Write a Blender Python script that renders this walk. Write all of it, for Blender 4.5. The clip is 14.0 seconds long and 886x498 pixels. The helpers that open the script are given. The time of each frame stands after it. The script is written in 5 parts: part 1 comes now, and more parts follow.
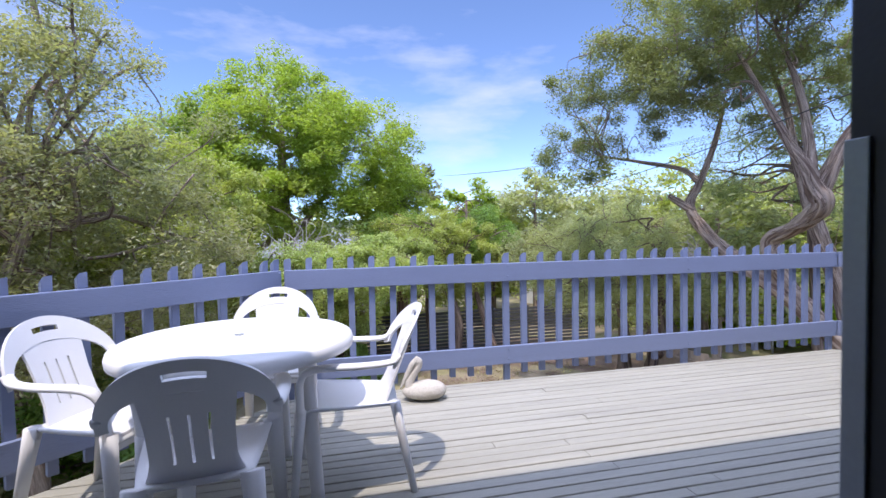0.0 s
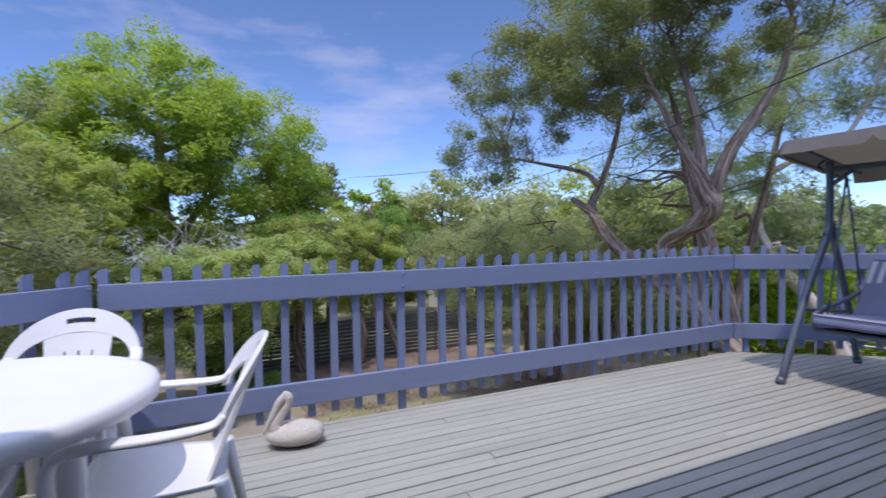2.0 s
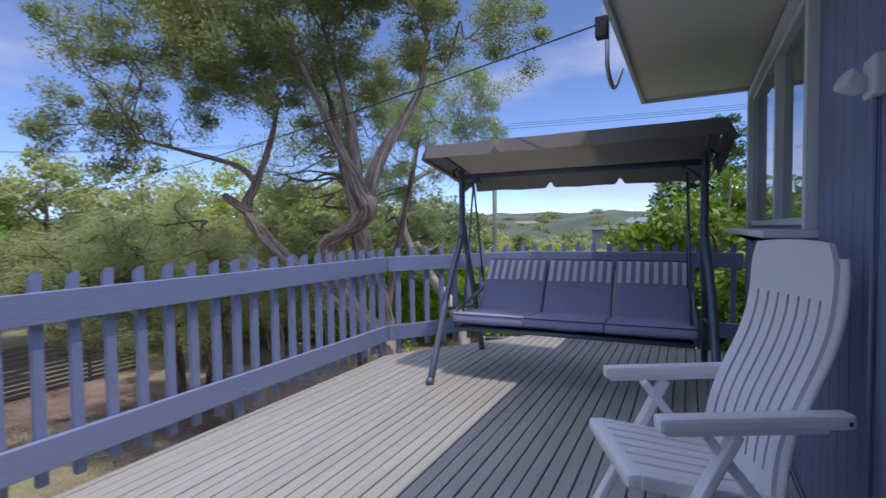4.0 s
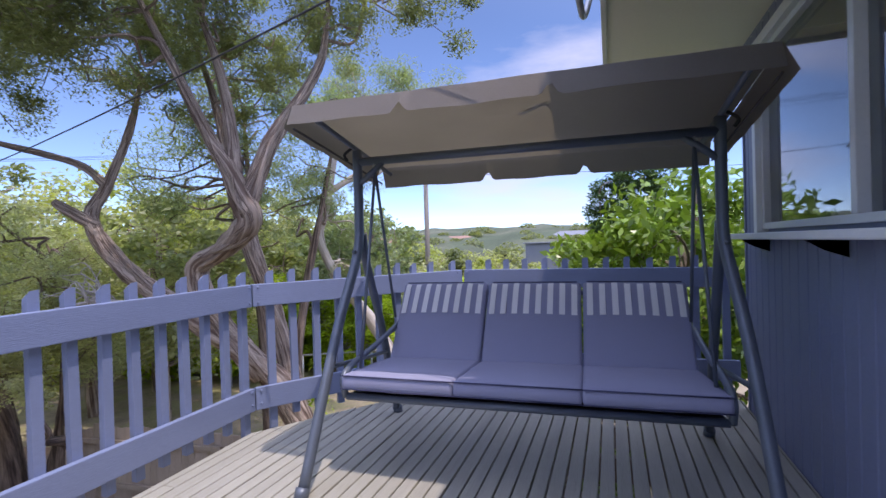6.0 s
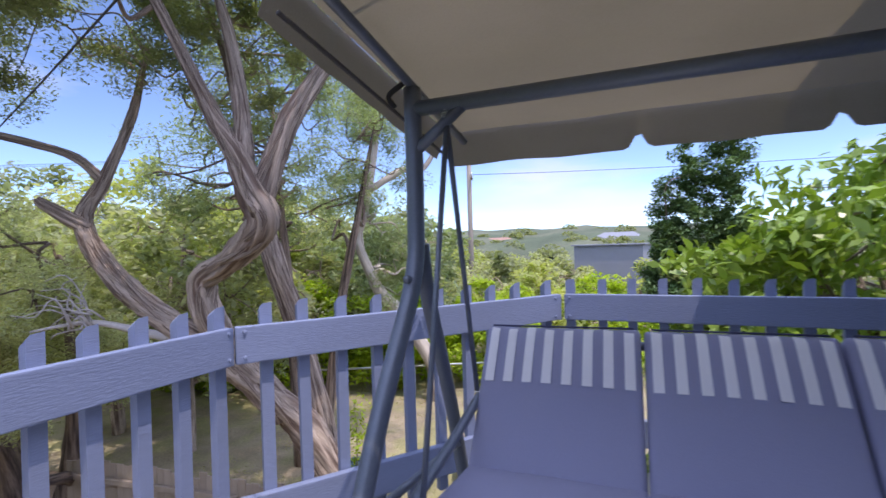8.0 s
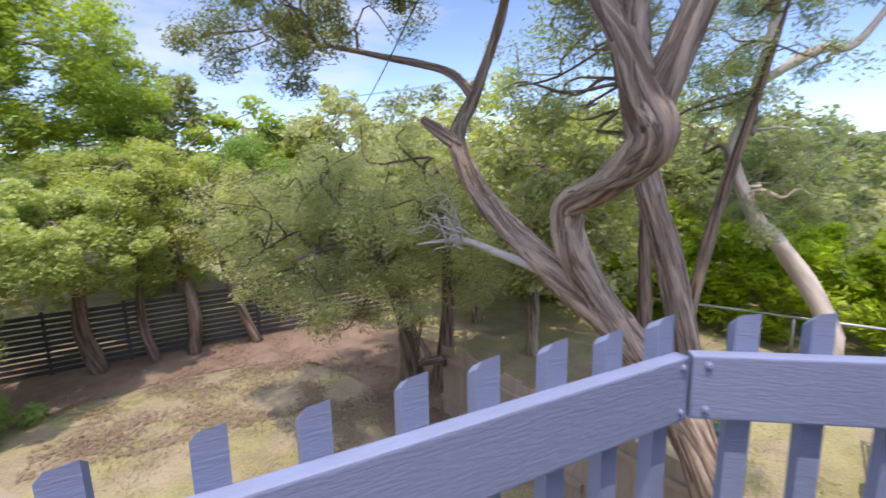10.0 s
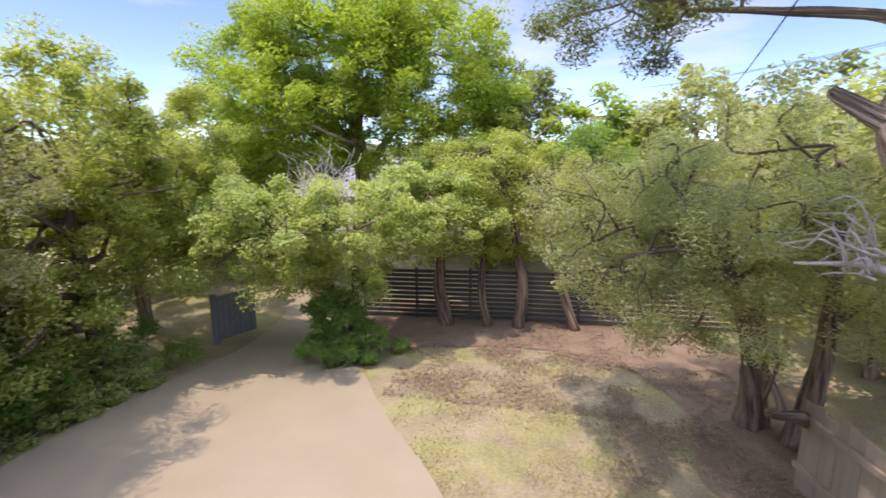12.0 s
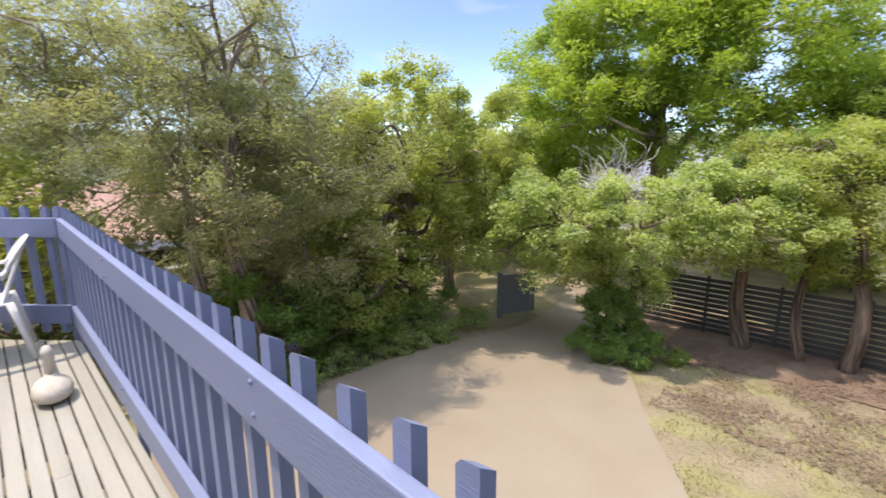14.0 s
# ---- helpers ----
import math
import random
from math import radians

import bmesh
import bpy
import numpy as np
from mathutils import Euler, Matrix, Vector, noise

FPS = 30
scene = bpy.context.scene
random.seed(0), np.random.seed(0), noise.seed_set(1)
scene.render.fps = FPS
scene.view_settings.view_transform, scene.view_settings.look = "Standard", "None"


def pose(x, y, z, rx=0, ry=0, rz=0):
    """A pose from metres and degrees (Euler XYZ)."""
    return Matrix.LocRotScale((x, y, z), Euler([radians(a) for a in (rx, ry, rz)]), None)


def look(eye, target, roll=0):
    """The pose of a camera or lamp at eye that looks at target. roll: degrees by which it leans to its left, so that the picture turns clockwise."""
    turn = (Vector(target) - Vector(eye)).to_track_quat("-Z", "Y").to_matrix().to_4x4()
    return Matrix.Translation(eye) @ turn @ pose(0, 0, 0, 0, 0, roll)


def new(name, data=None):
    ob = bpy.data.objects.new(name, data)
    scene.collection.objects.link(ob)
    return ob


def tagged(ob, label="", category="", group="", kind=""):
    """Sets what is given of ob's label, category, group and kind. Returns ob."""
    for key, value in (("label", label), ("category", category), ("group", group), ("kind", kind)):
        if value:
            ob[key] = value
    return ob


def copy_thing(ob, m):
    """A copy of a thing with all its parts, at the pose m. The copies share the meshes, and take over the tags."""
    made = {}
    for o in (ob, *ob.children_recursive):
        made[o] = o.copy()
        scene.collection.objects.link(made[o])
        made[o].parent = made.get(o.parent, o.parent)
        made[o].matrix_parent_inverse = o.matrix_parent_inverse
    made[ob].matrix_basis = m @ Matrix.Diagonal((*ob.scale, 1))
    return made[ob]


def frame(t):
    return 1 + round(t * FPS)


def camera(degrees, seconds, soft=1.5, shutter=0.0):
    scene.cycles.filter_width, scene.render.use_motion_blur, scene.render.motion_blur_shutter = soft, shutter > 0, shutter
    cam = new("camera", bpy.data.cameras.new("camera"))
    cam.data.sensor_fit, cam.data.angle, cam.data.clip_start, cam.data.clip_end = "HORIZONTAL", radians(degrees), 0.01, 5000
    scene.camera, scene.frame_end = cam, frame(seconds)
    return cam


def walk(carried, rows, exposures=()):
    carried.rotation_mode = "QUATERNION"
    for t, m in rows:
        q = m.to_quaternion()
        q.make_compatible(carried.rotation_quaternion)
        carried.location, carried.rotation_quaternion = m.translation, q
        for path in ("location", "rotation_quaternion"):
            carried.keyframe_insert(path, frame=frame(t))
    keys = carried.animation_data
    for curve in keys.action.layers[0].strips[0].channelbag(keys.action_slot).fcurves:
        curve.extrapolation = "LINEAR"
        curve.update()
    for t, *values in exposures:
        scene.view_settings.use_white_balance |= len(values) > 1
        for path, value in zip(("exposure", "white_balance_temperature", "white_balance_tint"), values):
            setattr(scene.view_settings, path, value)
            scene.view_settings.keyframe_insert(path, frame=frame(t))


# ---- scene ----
cam = camera(86.1, 14.0, 1.5, 0.3)
PATH = [
    (0, (0.041, -0.107, 1.2), (0.501, 1.838, 1.13), -1.0),
    (0.5, (0.077, 0.103, 1.187), (0.525, 2.051, 1.119), -1.0),
    (1, (0.153, 0.269, 1.187), (0.586, 2.221, 1.127), -1.1),
    (1.5, (0.255, 0.36, 1.188), (0.818, 2.278, 1.129), -1.2),
    (2, (0.36, 0.434, 1.187), (1.177, 2.258, 1.124), -0.9),
    (2.5, (0.459, 0.547, 1.199), (1.601, 2.187, 1.131), -0.7),
    (3, (0.537, 0.662, 1.195), (1.968, 2.056, 1.126), -0.6),
    (3.5, (0.718, 0.806, 1.185), (2.368, 1.934, 1.116), -0.2),
    (4, (0.99, 0.892, 1.2), (2.766, 1.809, 1.119), -0.8),
    (4.2, (1.109, 0.932, 1.197), (2.917, 1.784, 1.119), -0.7),
    (6.3, (2.529, 1.356, 1.168), (4.416, 2.018, 1.149), -1.7),
    (6.5, (2.655, 1.411, 1.172), (4.542, 2.073, 1.154), -1.6),
    (7, (2.962, 1.556, 1.196), (4.849, 2.22, 1.186), -1.4),
    (7.2, (3.074, 1.637, 1.198), (4.961, 2.298, 1.2), -1.2),
    (9.3, (3.84, 2.55, 1.326), (5.209, 3.994, 1.128), -2.0),
    (9.5, (3.862, 2.643, 1.336), (5.103, 4.192, 1.088), -1.7),
    (10, (3.896, 2.858, 1.356), (4.8, 4.605, 0.998), -1.2),
    (10.5, (3.945, 2.976, 1.378), (4.528, 4.852, 1.001), -1.3),
    (11, (3.960, 3.112, 1.366), (4.207, 5.060, 0.988), -0.6),
    (11.5, (3.972, 3.215, 1.333), (3.887, 5.177, 0.957), -0.4),
    (12, (3.991, 3.255, 1.338), (3.589, 5.177, 0.956), -0.3),
    (12.5, (4.003, 3.236, 1.362), (3.32, 5.075, 0.973), -0.3),
    (13, (4.003, 3.199, 1.382), (3.039, 4.904, 0.98), -0.4),
    (13.5, (4.062, 3.137, 1.391), (2.863, 4.685, 0.983), -0.4),
    (14, (4.103, 3.076, 1.437), (2.705, 4.444, 1.019), -0.2),
]
walk(cam, [(t, look(eye, target, roll)) for t, eye, target, roll in PATH],
     [(0.0, 2.02, 6350, 20), (1.0, 1.72, 6200, 19), (2.0, 1.40, 6100, 20), (3.0, 1.20, 6050, 22), (4.0, 1.32, 6200, 22), (6.5, 1.88, 6550, 25), (9.5, 2.0, 6950, 20), (11.0, 2.10, 7550, 21), (14.0, 2.12, 7450, 17)])

# ---- light ----
SUN_FROM = Vector((-0.20, -0.30, 1.0)).normalized()
world = bpy.data.worlds.new("sky")
scene.world = world
world.use_nodes = True
wn, wl = world.node_tree.nodes, world.node_tree.links
wn.clear()
sky = wn.new("ShaderNodeTexSky")
sky.sky_type, sky.sun_disc = "NISHITA", False
sky.sun_elevation = math.asin(SUN_FROM.z)
sky.sun_rotation = math.atan2(SUN_FROM.x, SUN_FROM.y)
sky.air_density, sky.dust_density, sky.ozone_density = 0.8, 0.0, 4.0
sky.altitude = 3600
coord = wn.new("ShaderNodeTexCoord")
stretch = wn.new("ShaderNodeMapping")
stretch.inputs["Scale"].default_value = (1.3, 1.3, 4.5)
cloud_noise = wn.new("ShaderNodeTexNoise")
cloud_noise.inputs["Scale"].default_value = 1.7
cloud_noise.inputs["Detail"].default_value = 7.0
cloud_noise.inputs["Roughness"].default_value = 0.55
cloud_ramp = wn.new("ShaderNodeValToRGB")
cloud_ramp.color_ramp.elements[0].position, cloud_ramp.color_ramp.elements[0].color = 0.50, (0, 0, 0, 1)
cloud_ramp.color_ramp.elements[1].position, cloud_ramp.color_ramp.elements[1].color = 0.80, (1, 1, 1, 1)
cloud_mix = wn.new("ShaderNodeMix")
cloud_mix.data_type = "RGBA"
cloud_mix.inputs["B"].default_value = (2.8, 3.0, 3.7, 1)
background = wn.new("ShaderNodeBackground")
background.inputs["Strength"].default_value = 0.14
world_out = wn.new("ShaderNodeOutputWorld")
wl.new(coord.outputs["Generated"], stretch.inputs["Vector"])
wl.new(stretch.outputs["Vector"], cloud_noise.inputs["Vector"])
wl.new(cloud_noise.outputs["Fac"], cloud_ramp.inputs["Fac"])
wl.new(cloud_ramp.outputs["Color"], cloud_mix.inputs["Factor"])
wl.new(sky.outputs["Color"], cloud_mix.inputs["A"])
# added fill: an unseen broad glow round the sun that brightens the shade
towards = wn.new("ShaderNodeVectorMath")
towards.operation = "DOT_PRODUCT"
towards.inputs[1].default_value = SUN_FROM
aureole = wn.new("ShaderNodeMapRange")
aureole.interpolation_type = "SMOOTHSTEP"
aureole.inputs["From Min"].default_value, aureole.inputs["From Max"].default_value = 0.15, 1.0
aureole.inputs["To Min"].default_value, aureole.inputs["To Max"].default_value = 0.0, 1.0
fill_glow = wn.new("ShaderNodeMix")
fill_glow.data_type = "RGBA"
fill_glow.inputs["B"].default_value = (3.3, 3.9, 5.4, 1)
# sky and clouds scaled down, so the part in view stays darker
dimmed = wn.new("ShaderNodeVectorMath")
dimmed.operation = "SCALE"
dimmed.inputs["Scale"].default_value = 0.62
wl.new(coord.outputs["Generated"], towards.inputs[0])
wl.new(towards.outputs["Value"], aureole.inputs["Value"])
wl.new(cloud_mix.outputs["Result"], dimmed.inputs[0])
wl.new(dimmed.outputs["Vector"], fill_glow.inputs["A"])
wl.new(aureole.outputs["Result"], fill_glow.inputs["Factor"])
wl.new(fill_glow.outputs["Result"], background.inputs["Color"])
wl.new(background.outputs["Background"], world_out.inputs["Surface"])

sun = new("sun", bpy.data.lights.new("sun", "SUN"))
sun.data.energy, sun.data.angle, sun.data.color = 0.92, radians(0.6), (1.0, 0.935, 0.82)
sun.matrix_world = look(SUN_FROM * 40, (0, 0, 0))

# ---- materials ----


def material(name, colour, rough=0.6, vary=0.15, scale=6.0, fine=80.0, bump=0.15, metal=0.0, stretch=(1, 1, 1),
             second=None, second_at=(0.45, 0.65), per_object=0.0, per_island=0.0, translucent=0.0, space="Object"):
    """A procedural surface: base colour with coarse and fine variation, an optional second colour in patches, and relief."""
    m = bpy.data.materials.new(name)
    m.use_nodes = True
    n, l = m.node_tree.nodes, m.node_tree.links
    bsdf = n["Principled BSDF"]
    tc = n.new("ShaderNodeTexCoord")
    mp = n.new("ShaderNodeMapping")
    mp.inputs["Scale"].default_value = stretch
    if space == "grain":
        tc = n.new("ShaderNodeAttribute")
        tc.attribute_name = "grain"
        l.new(tc.outputs["Vector"], mp.inputs["Vector"])
    else:
        l.new(tc.outputs[space], mp.inputs["Vector"])
    coarse = n.new("ShaderNodeTexNoise")
    coarse.inputs["Scale"].default_value, coarse.inputs["Detail"].default_value = scale, 5.0
    grain = n.new("ShaderNodeTexNoise")
    grain.inputs["Scale"].default_value, grain.inputs["Detail"].default_value = fine, 3.0
    for t in (coarse, grain):
        l.new(mp.outputs["Vector"], t.inputs["Vector"])
    add = n.new("ShaderNodeMath")
    add.operation = "ADD"
    l.new(coarse.outputs["Fac"], add.inputs[0])
    l.new(grain.outputs["Fac"], add.inputs[1])
    last = add.outputs["Value"]
    top = 2.0
    for amount, node, socket in ((per_object, "ShaderNodeObjectInfo", "Random"), (per_island, "ShaderNodeNewGeometry", "Random Per Island")):
        if amount:
            info = n.new(node)
            mul = n.new("ShaderNodeMath")
            mul.operation = "MULTIPLY_ADD"
            mul.inputs[1].default_value = amount
            l.new(info.outputs[socket], mul.inputs[0])
            l.new(last, mul.inputs[2])
            last, top = mul.outputs["Value"], top + amount
    rng = n.new("ShaderNodeMapRange")
    rng.inputs["From Min"].default_value, rng.inputs["From Max"].default_value = 0.55, top - 0.55
    rng.inputs["To Min"].default_value, rng.inputs["To Max"].default_value = 1 - vary, 1 + vary
    l.new(last, rng.inputs["Value"])
    shade = n.new("ShaderNodeVectorMath")
    shade.operation = "SCALE"
    l.new(rng.outputs["Result"], shade.inputs["Scale"])
    if second:
        patch = n.new("ShaderNodeTexNoise")
        patch.inputs["Scale"].default_value, patch.inputs["Detail"].default_value = scale * 0.6, 6.0
        l.new(mp.outputs["Vector"], patch.inputs["Vector"])
        ramp = n.new("ShaderNodeMapRange")
        ramp.inputs["From Min"].default_value, ramp.inputs["From Max"].default_value = second_at
        l.new(patch.outputs["Fac"], ramp.inputs["Value"])
        mix = n.new("ShaderNodeMix")
        mix.data_type = "RGBA"
        mix.inputs["A"].default_value, mix.inputs["B"].default_value = (*colour, 1), (*second, 1)
        l.new(ramp.outputs["Result"], mix.inputs["Factor"])
        l.new(mix.outputs["Result"], shade.inputs[0])
    else:
        shade.inputs[0].default_value = colour
    l.new(shade.outputs["Vector"], bsdf.inputs["Base Color"])
    bsdf.inputs["Roughness"].default_value, bsdf.inputs["Metallic"].default_value = rough, metal
    if bump:
        bp = n.new("ShaderNodeBump")
        bp.inputs["Strength"].default_value, bp.inputs["Distance"].default_value = bump, 0.01
        l.new(add.outputs["Value"], bp.inputs["Height"])
        l.new(bp.outputs["Normal"], bsdf.inputs["Normal"])
    if translucent:
        tr = n.new("ShaderNodeBsdfTranslucent")
        warm = n.new("ShaderNodeVectorMath")
        warm.operation = "MULTIPLY"
        warm.inputs[1].default_value = (1.3, 1.35, 0.6)
        l.new(shade.outputs["Vector"], warm.inputs[0])
        l.new(warm.outputs["Vector"], tr.inputs["Color"])
        ms = n.new("ShaderNodeMixShader")
        ms.inputs["Fac"].default_value = translucent
        l.new(bsdf.outputs["BSDF"], ms.inputs[1])
        l.new(tr.outputs["BSDF"], ms.inputs[2])
        l.new(ms.outputs["Shader"], n["Material Output"].inputs["Surface"])
    return m


def leaf_material(name, colour, vary=0.40, translucent=0.5, rough=0.55):
    return material(name, colour, rough, vary, 0.9, 9.0, 0.0, per_island=1.2, translucent=translucent, second=(colour[0] * 0.75, colour[1] * 0.85, colour[2] * 0.9), second_at=(0.4, 0.7))


DECK = material("weathered_deck_paint", (0.375, 0.365, 0.31), 0.62, 0.18, 5.0, 60.0, 0.35, stretch=(0.25, 3, 1), per_object=0.3, second=(0.325, 0.315, 0.275), second_at=(0.5, 0.75))
RAIL = material("blue_grey_paint", (0.205, 0.248, 0.385), 0.5, 0.10, 4.0, 70.0, 0.22, stretch=(0.4, 3, 3), per_object=0.3)
CLAD = material("blue_wall_paint", (0.21, 0.24, 0.37), 0.55, 0.08, 3.0, 60.0, 0.15, per_object=0.3)
PLASTIC = material("white_plastic", (0.83, 0.83, 0.83), 0.38, 0.03, 4.0, 160.0, 0.04, second=(0.76, 0.755, 0.73), second_at=(0.5, 0.8))
SOFFIT = material("cream_soffit_paint", (0.83, 0.80, 0.70), 0.6, 0.04, 2.0, 50.0, 0.05)
TRIM = material("white_trim_paint", (0.74, 0.75, 0.76), 0.45, 0.05, 4.0, 60.0, 0.08)
DARK_ALU = material("dark_aluminium", (0.03, 0.032, 0.04), 0.4, 0.1, 6, 90, 0.05, metal=0.4)
GREY_ALU = material("grey_aluminium", (0.30, 0.33, 0.38), 0.35, 0.08, 6, 90, 0.04, metal=0.6)
STEEL = material("grey_powder_coat", (0.13, 0.155, 0.195), 0.38, 0.12, 8, 120, 0.05, metal=0.25)
GALV = material("galvanised_steel", (0.42, 0.44, 0.46), 0.4, 0.15, 10, 100, 0.05, metal=0.7)
CANVAS = material("taupe_canopy_cloth", (0.31, 0.28, 0.26), 0.85, 0.10, 3.0, 220.0, 0.12, translucent=0.12)
CANVAS_DARK = material("dark_cloth_binding", (0.075, 0.07, 0.07), 0.85, 0.12, 4, 200, 0.1)
CUSHION = material("blue_cushion_cloth", (0.29, 0.30, 0.43), 0.85, 0.07, 3.0, 260.0, 0.10)
STRIPE = material("pale_stripe_cloth", (0.80, 0.80, 0.82), 0.85, 0.05, 4, 260, 0.1)
PIPING = material("dark_piping", (0.05, 0.055, 0.12), 0.8, 0.1, 4, 200, 0.05)
STONE = material("cast_stone", (0.56, 0.52, 0.45), 0.85, 0.15, 9.0, 70.0, 0.5, second=(0.43, 0.39, 0.32), second_at=(0.5, 0.7))
BARK = material("stringy_grey_bark", (0.44, 0.35, 0.28), 0.9, 0.55, 26.0, 90.0, 1.0, second=(0.15, 0.10, 0.075), second_at=(0.44, 0.60), space="grain")
DARK_BARK = material("dark_brown_bark", (0.27, 0.20, 0.155), 0.9, 0.5, 22.0, 90.0, 1.0, second=(0.08, 0.055, 0.045), second_at=(0.44, 0.62), space="grain")
PALE_BARK = material("smooth_gum_bark", (0.48, 0.42, 0.36), 0.8, 0.3, 9.0, 60.0, 0.5, second=(0.24, 0.19, 0.16), second_at=(0.5, 0.65), space="grain")
DEAD = material("bleached_dead_wood", (0.44, 0.41, 0.39), 0.9, 0.2, 6, 40, 0.6)
GROUND = material("dry_lawn_and_dirt", (0.285, 0.235, 0.16), 0.95, 0.42, 2.4, 26.0, 1.0, second=(0.27, 0.25, 0.125), second_at=(0.46, 0.60))
MULCH = material("leaf_litter", (0.23, 0.16, 0.12), 0.95, 0.35, 2.5, 60.0, 1.0, second=(0.27, 0.205, 0.155), second_at=(0.5, 0.66))
DRIVE = material("sandy_driveway", (0.325, 0.275, 0.21), 0.9, 0.12, 0.9, 90.0, 0.45, second=(0.31, 0.255, 0.19), second_at=(0.46, 0.66))
ROAD = material("asphalt", (0.09, 0.09, 0.095), 0.9, 0.15, 3, 120, 0.4)
SLAT = material("charcoal_slats", (0.065, 0.066, 0.068), 0.6, 0.15, 4, 60, 0.2, per_object=0.4)
PALING = material("weathered_paling", (0.34, 0.28, 0.23), 0.9, 0.25, 5, 50, 0.6, stretch=(3, 3, 0.4), per_object=0.6)
WOODPOLE = material("grey_pole_wood", (0.30, 0.26, 0.22), 0.9, 0.2, 4, 40, 0.4, stretch=(3, 3, 0.3))
BRICK = material("red_brick", (0.34, 0.16, 0.11), 0.85, 0.15, 6, 60, 0.3)
TILE_ROOF = material("terracotta_roof", (0.36, 0.22, 0.17), 0.85, 0.15, 6, 50, 0.3)
WHITE_WALL = material("white_render", (0.72, 0.72, 0.70), 0.8, 0.05, 3, 50, 0.1)
SHED = material("grey_steel_shed", (0.22, 0.235, 0.27), 0.6, 0.06, 3, 50, 0.05)
INDOOR = material("indoor_plaster", (0.62, 0.60, 0.56), 0.8, 0.04, 3, 60, 0.05)
BLACK = material("black_rubber", (0.02, 0.02, 0.022), 0.6, 0.1, 6, 80, 0.05)
CABLE = material("cable_sheath", (0.035, 0.035, 0.04), 0.6, 0.1, 6, 80, 0.0)
CURTAIN = material("dark_curtain", (0.05, 0.045, 0.045), 0.9, 0.2, 3, 90, 0.2)
TERRA = material("teal_plant_pot", (0.06, 0.12, 0.13), 0.6, 0.1, 6, 60, 0.1)
PURPLE = material("agapanthus_petal", (0.20, 0.20, 0.62), 0.6, 0.2, 6, 60, 0.0, translucent=0.25)
HILL = material("distant_scrub", (0.075, 0.10, 0.055), 0.95, 0.4, 0.08, 0.9, 0.0, second=(0.125, 0.135, 0.085), second_at=(0.45, 0.65))

L_BRIGHT = leaf_material("bright_green_leaf", (0.335, 0.42, 0.085))
L_PALE = leaf_material("pale_green_leaf", (0.43, 0.49, 0.21))
L_OLIVE = leaf_material("olive_leaf", (0.42, 0.45, 0.155))
L_GREY = leaf_material("grey_green_leaf", (0.42, 0.435, 0.25))
L_TEA = leaf_material("tea_tree_leaf", (0.25, 0.27, 0.14))
L_BROWN = leaf_material("brownish_tea_tree_leaf", (0.37, 0.365, 0.225))
L_DARK = leaf_material("dark_green_leaf", (0.235, 0.355, 0.11))
L_LIME = leaf_material("lime_hedge_leaf", (0.34, 0.45, 0.03))
L_LAUREL = leaf_material("glossy_laurel_leaf", (0.23, 0.34, 0.05), rough=0.28, translucent=0.25)
L_GUM = leaf_material("gum_leaf", (0.27, 0.32, 0.19))
L_CYPRESS = leaf_material("cypress_leaf", (0.10, 0.175, 0.06), translucent=0.25)

glass = bpy.data.materials.new("window_glass")
glass.use_nodes = True
gb = glass.node_tree.nodes["Principled BSDF"]
gb.inputs["Base Color"].default_value = (0.75, 0.8, 0.82, 1)
gb.inputs["Roughness"].default_value, gb.inputs["Transmission Weight"].default_value, gb.inputs["IOR"].default_value = 0.02, 1.0, 1.52
gb.inputs["Specular IOR Level"].default_value = 1.0

# ---- mesh helpers ----


def mesh_object(name, verts, faces, mat, parent=None, label="", smooth=False):
    me = bpy.data.meshes.new(name)
    me.from_pydata(verts, [], faces)
    me.materials.append(mat)
    if smooth:
        me.polygons.foreach_set("use_smooth", [True] * len(me.polygons))
    me.update()
    ob = new(name, me)
    ob.parent = parent
    if label:
        ob["label"] = label
    return ob


def part(name, bm, mat, parent=None, label="", smooth=False):
    bmesh.ops.recalc_face_normals(bm, faces=bm.faces)
    me = bpy.data.meshes.new(name)
    bm.to_mesh(me)
    bm.free()
    me.materials.append(mat)
    if smooth:
        me.polygons.foreach_set("use_smooth", [True] * len(me.polygons))
    ob = new(name, me)
    ob.parent = parent
    if label:
        ob["label"] = label
    return ob


def thing(name, x, y, z, rz=0.0, label="", category="", group="", kind=""):
    ob = new(name)
    ob.empty_display_size = 0.1
    ob.matrix_world = pose(x, y, z, 0, 0, rz)
    return tagged(ob, label, category, group, kind)


def add_box(bm, lo, hi, bevel=0.0, m=None):
    got = bmesh.ops.create_cube(bm, size=1.0)["verts"]
    c = [(a + b) / 2 for a, b in zip(lo, hi)]
    d = [abs(b - a) for a, b in zip(lo, hi)]
    for v in got:
        v.co = Vector((c[0] + v.co.x * d[0], c[1] + v.co.y * d[1], c[2] + v.co.z * d[2]))
    if bevel:
        edges = {e for v in got for e in v.link_edges}
        got = bmesh.ops.bevel(bm, geom=list(edges), offset=min(bevel, min(d) * 0.45), segments=2, affect="EDGES", profile=0.6)["verts"]
    if m is not None:
        for v in set(got):
            v.co = m @ v.co
    return bm


def box(lo, hi, bevel=0.0, m=None):
    return add_box(bmesh.new(), lo, hi, bevel, m)


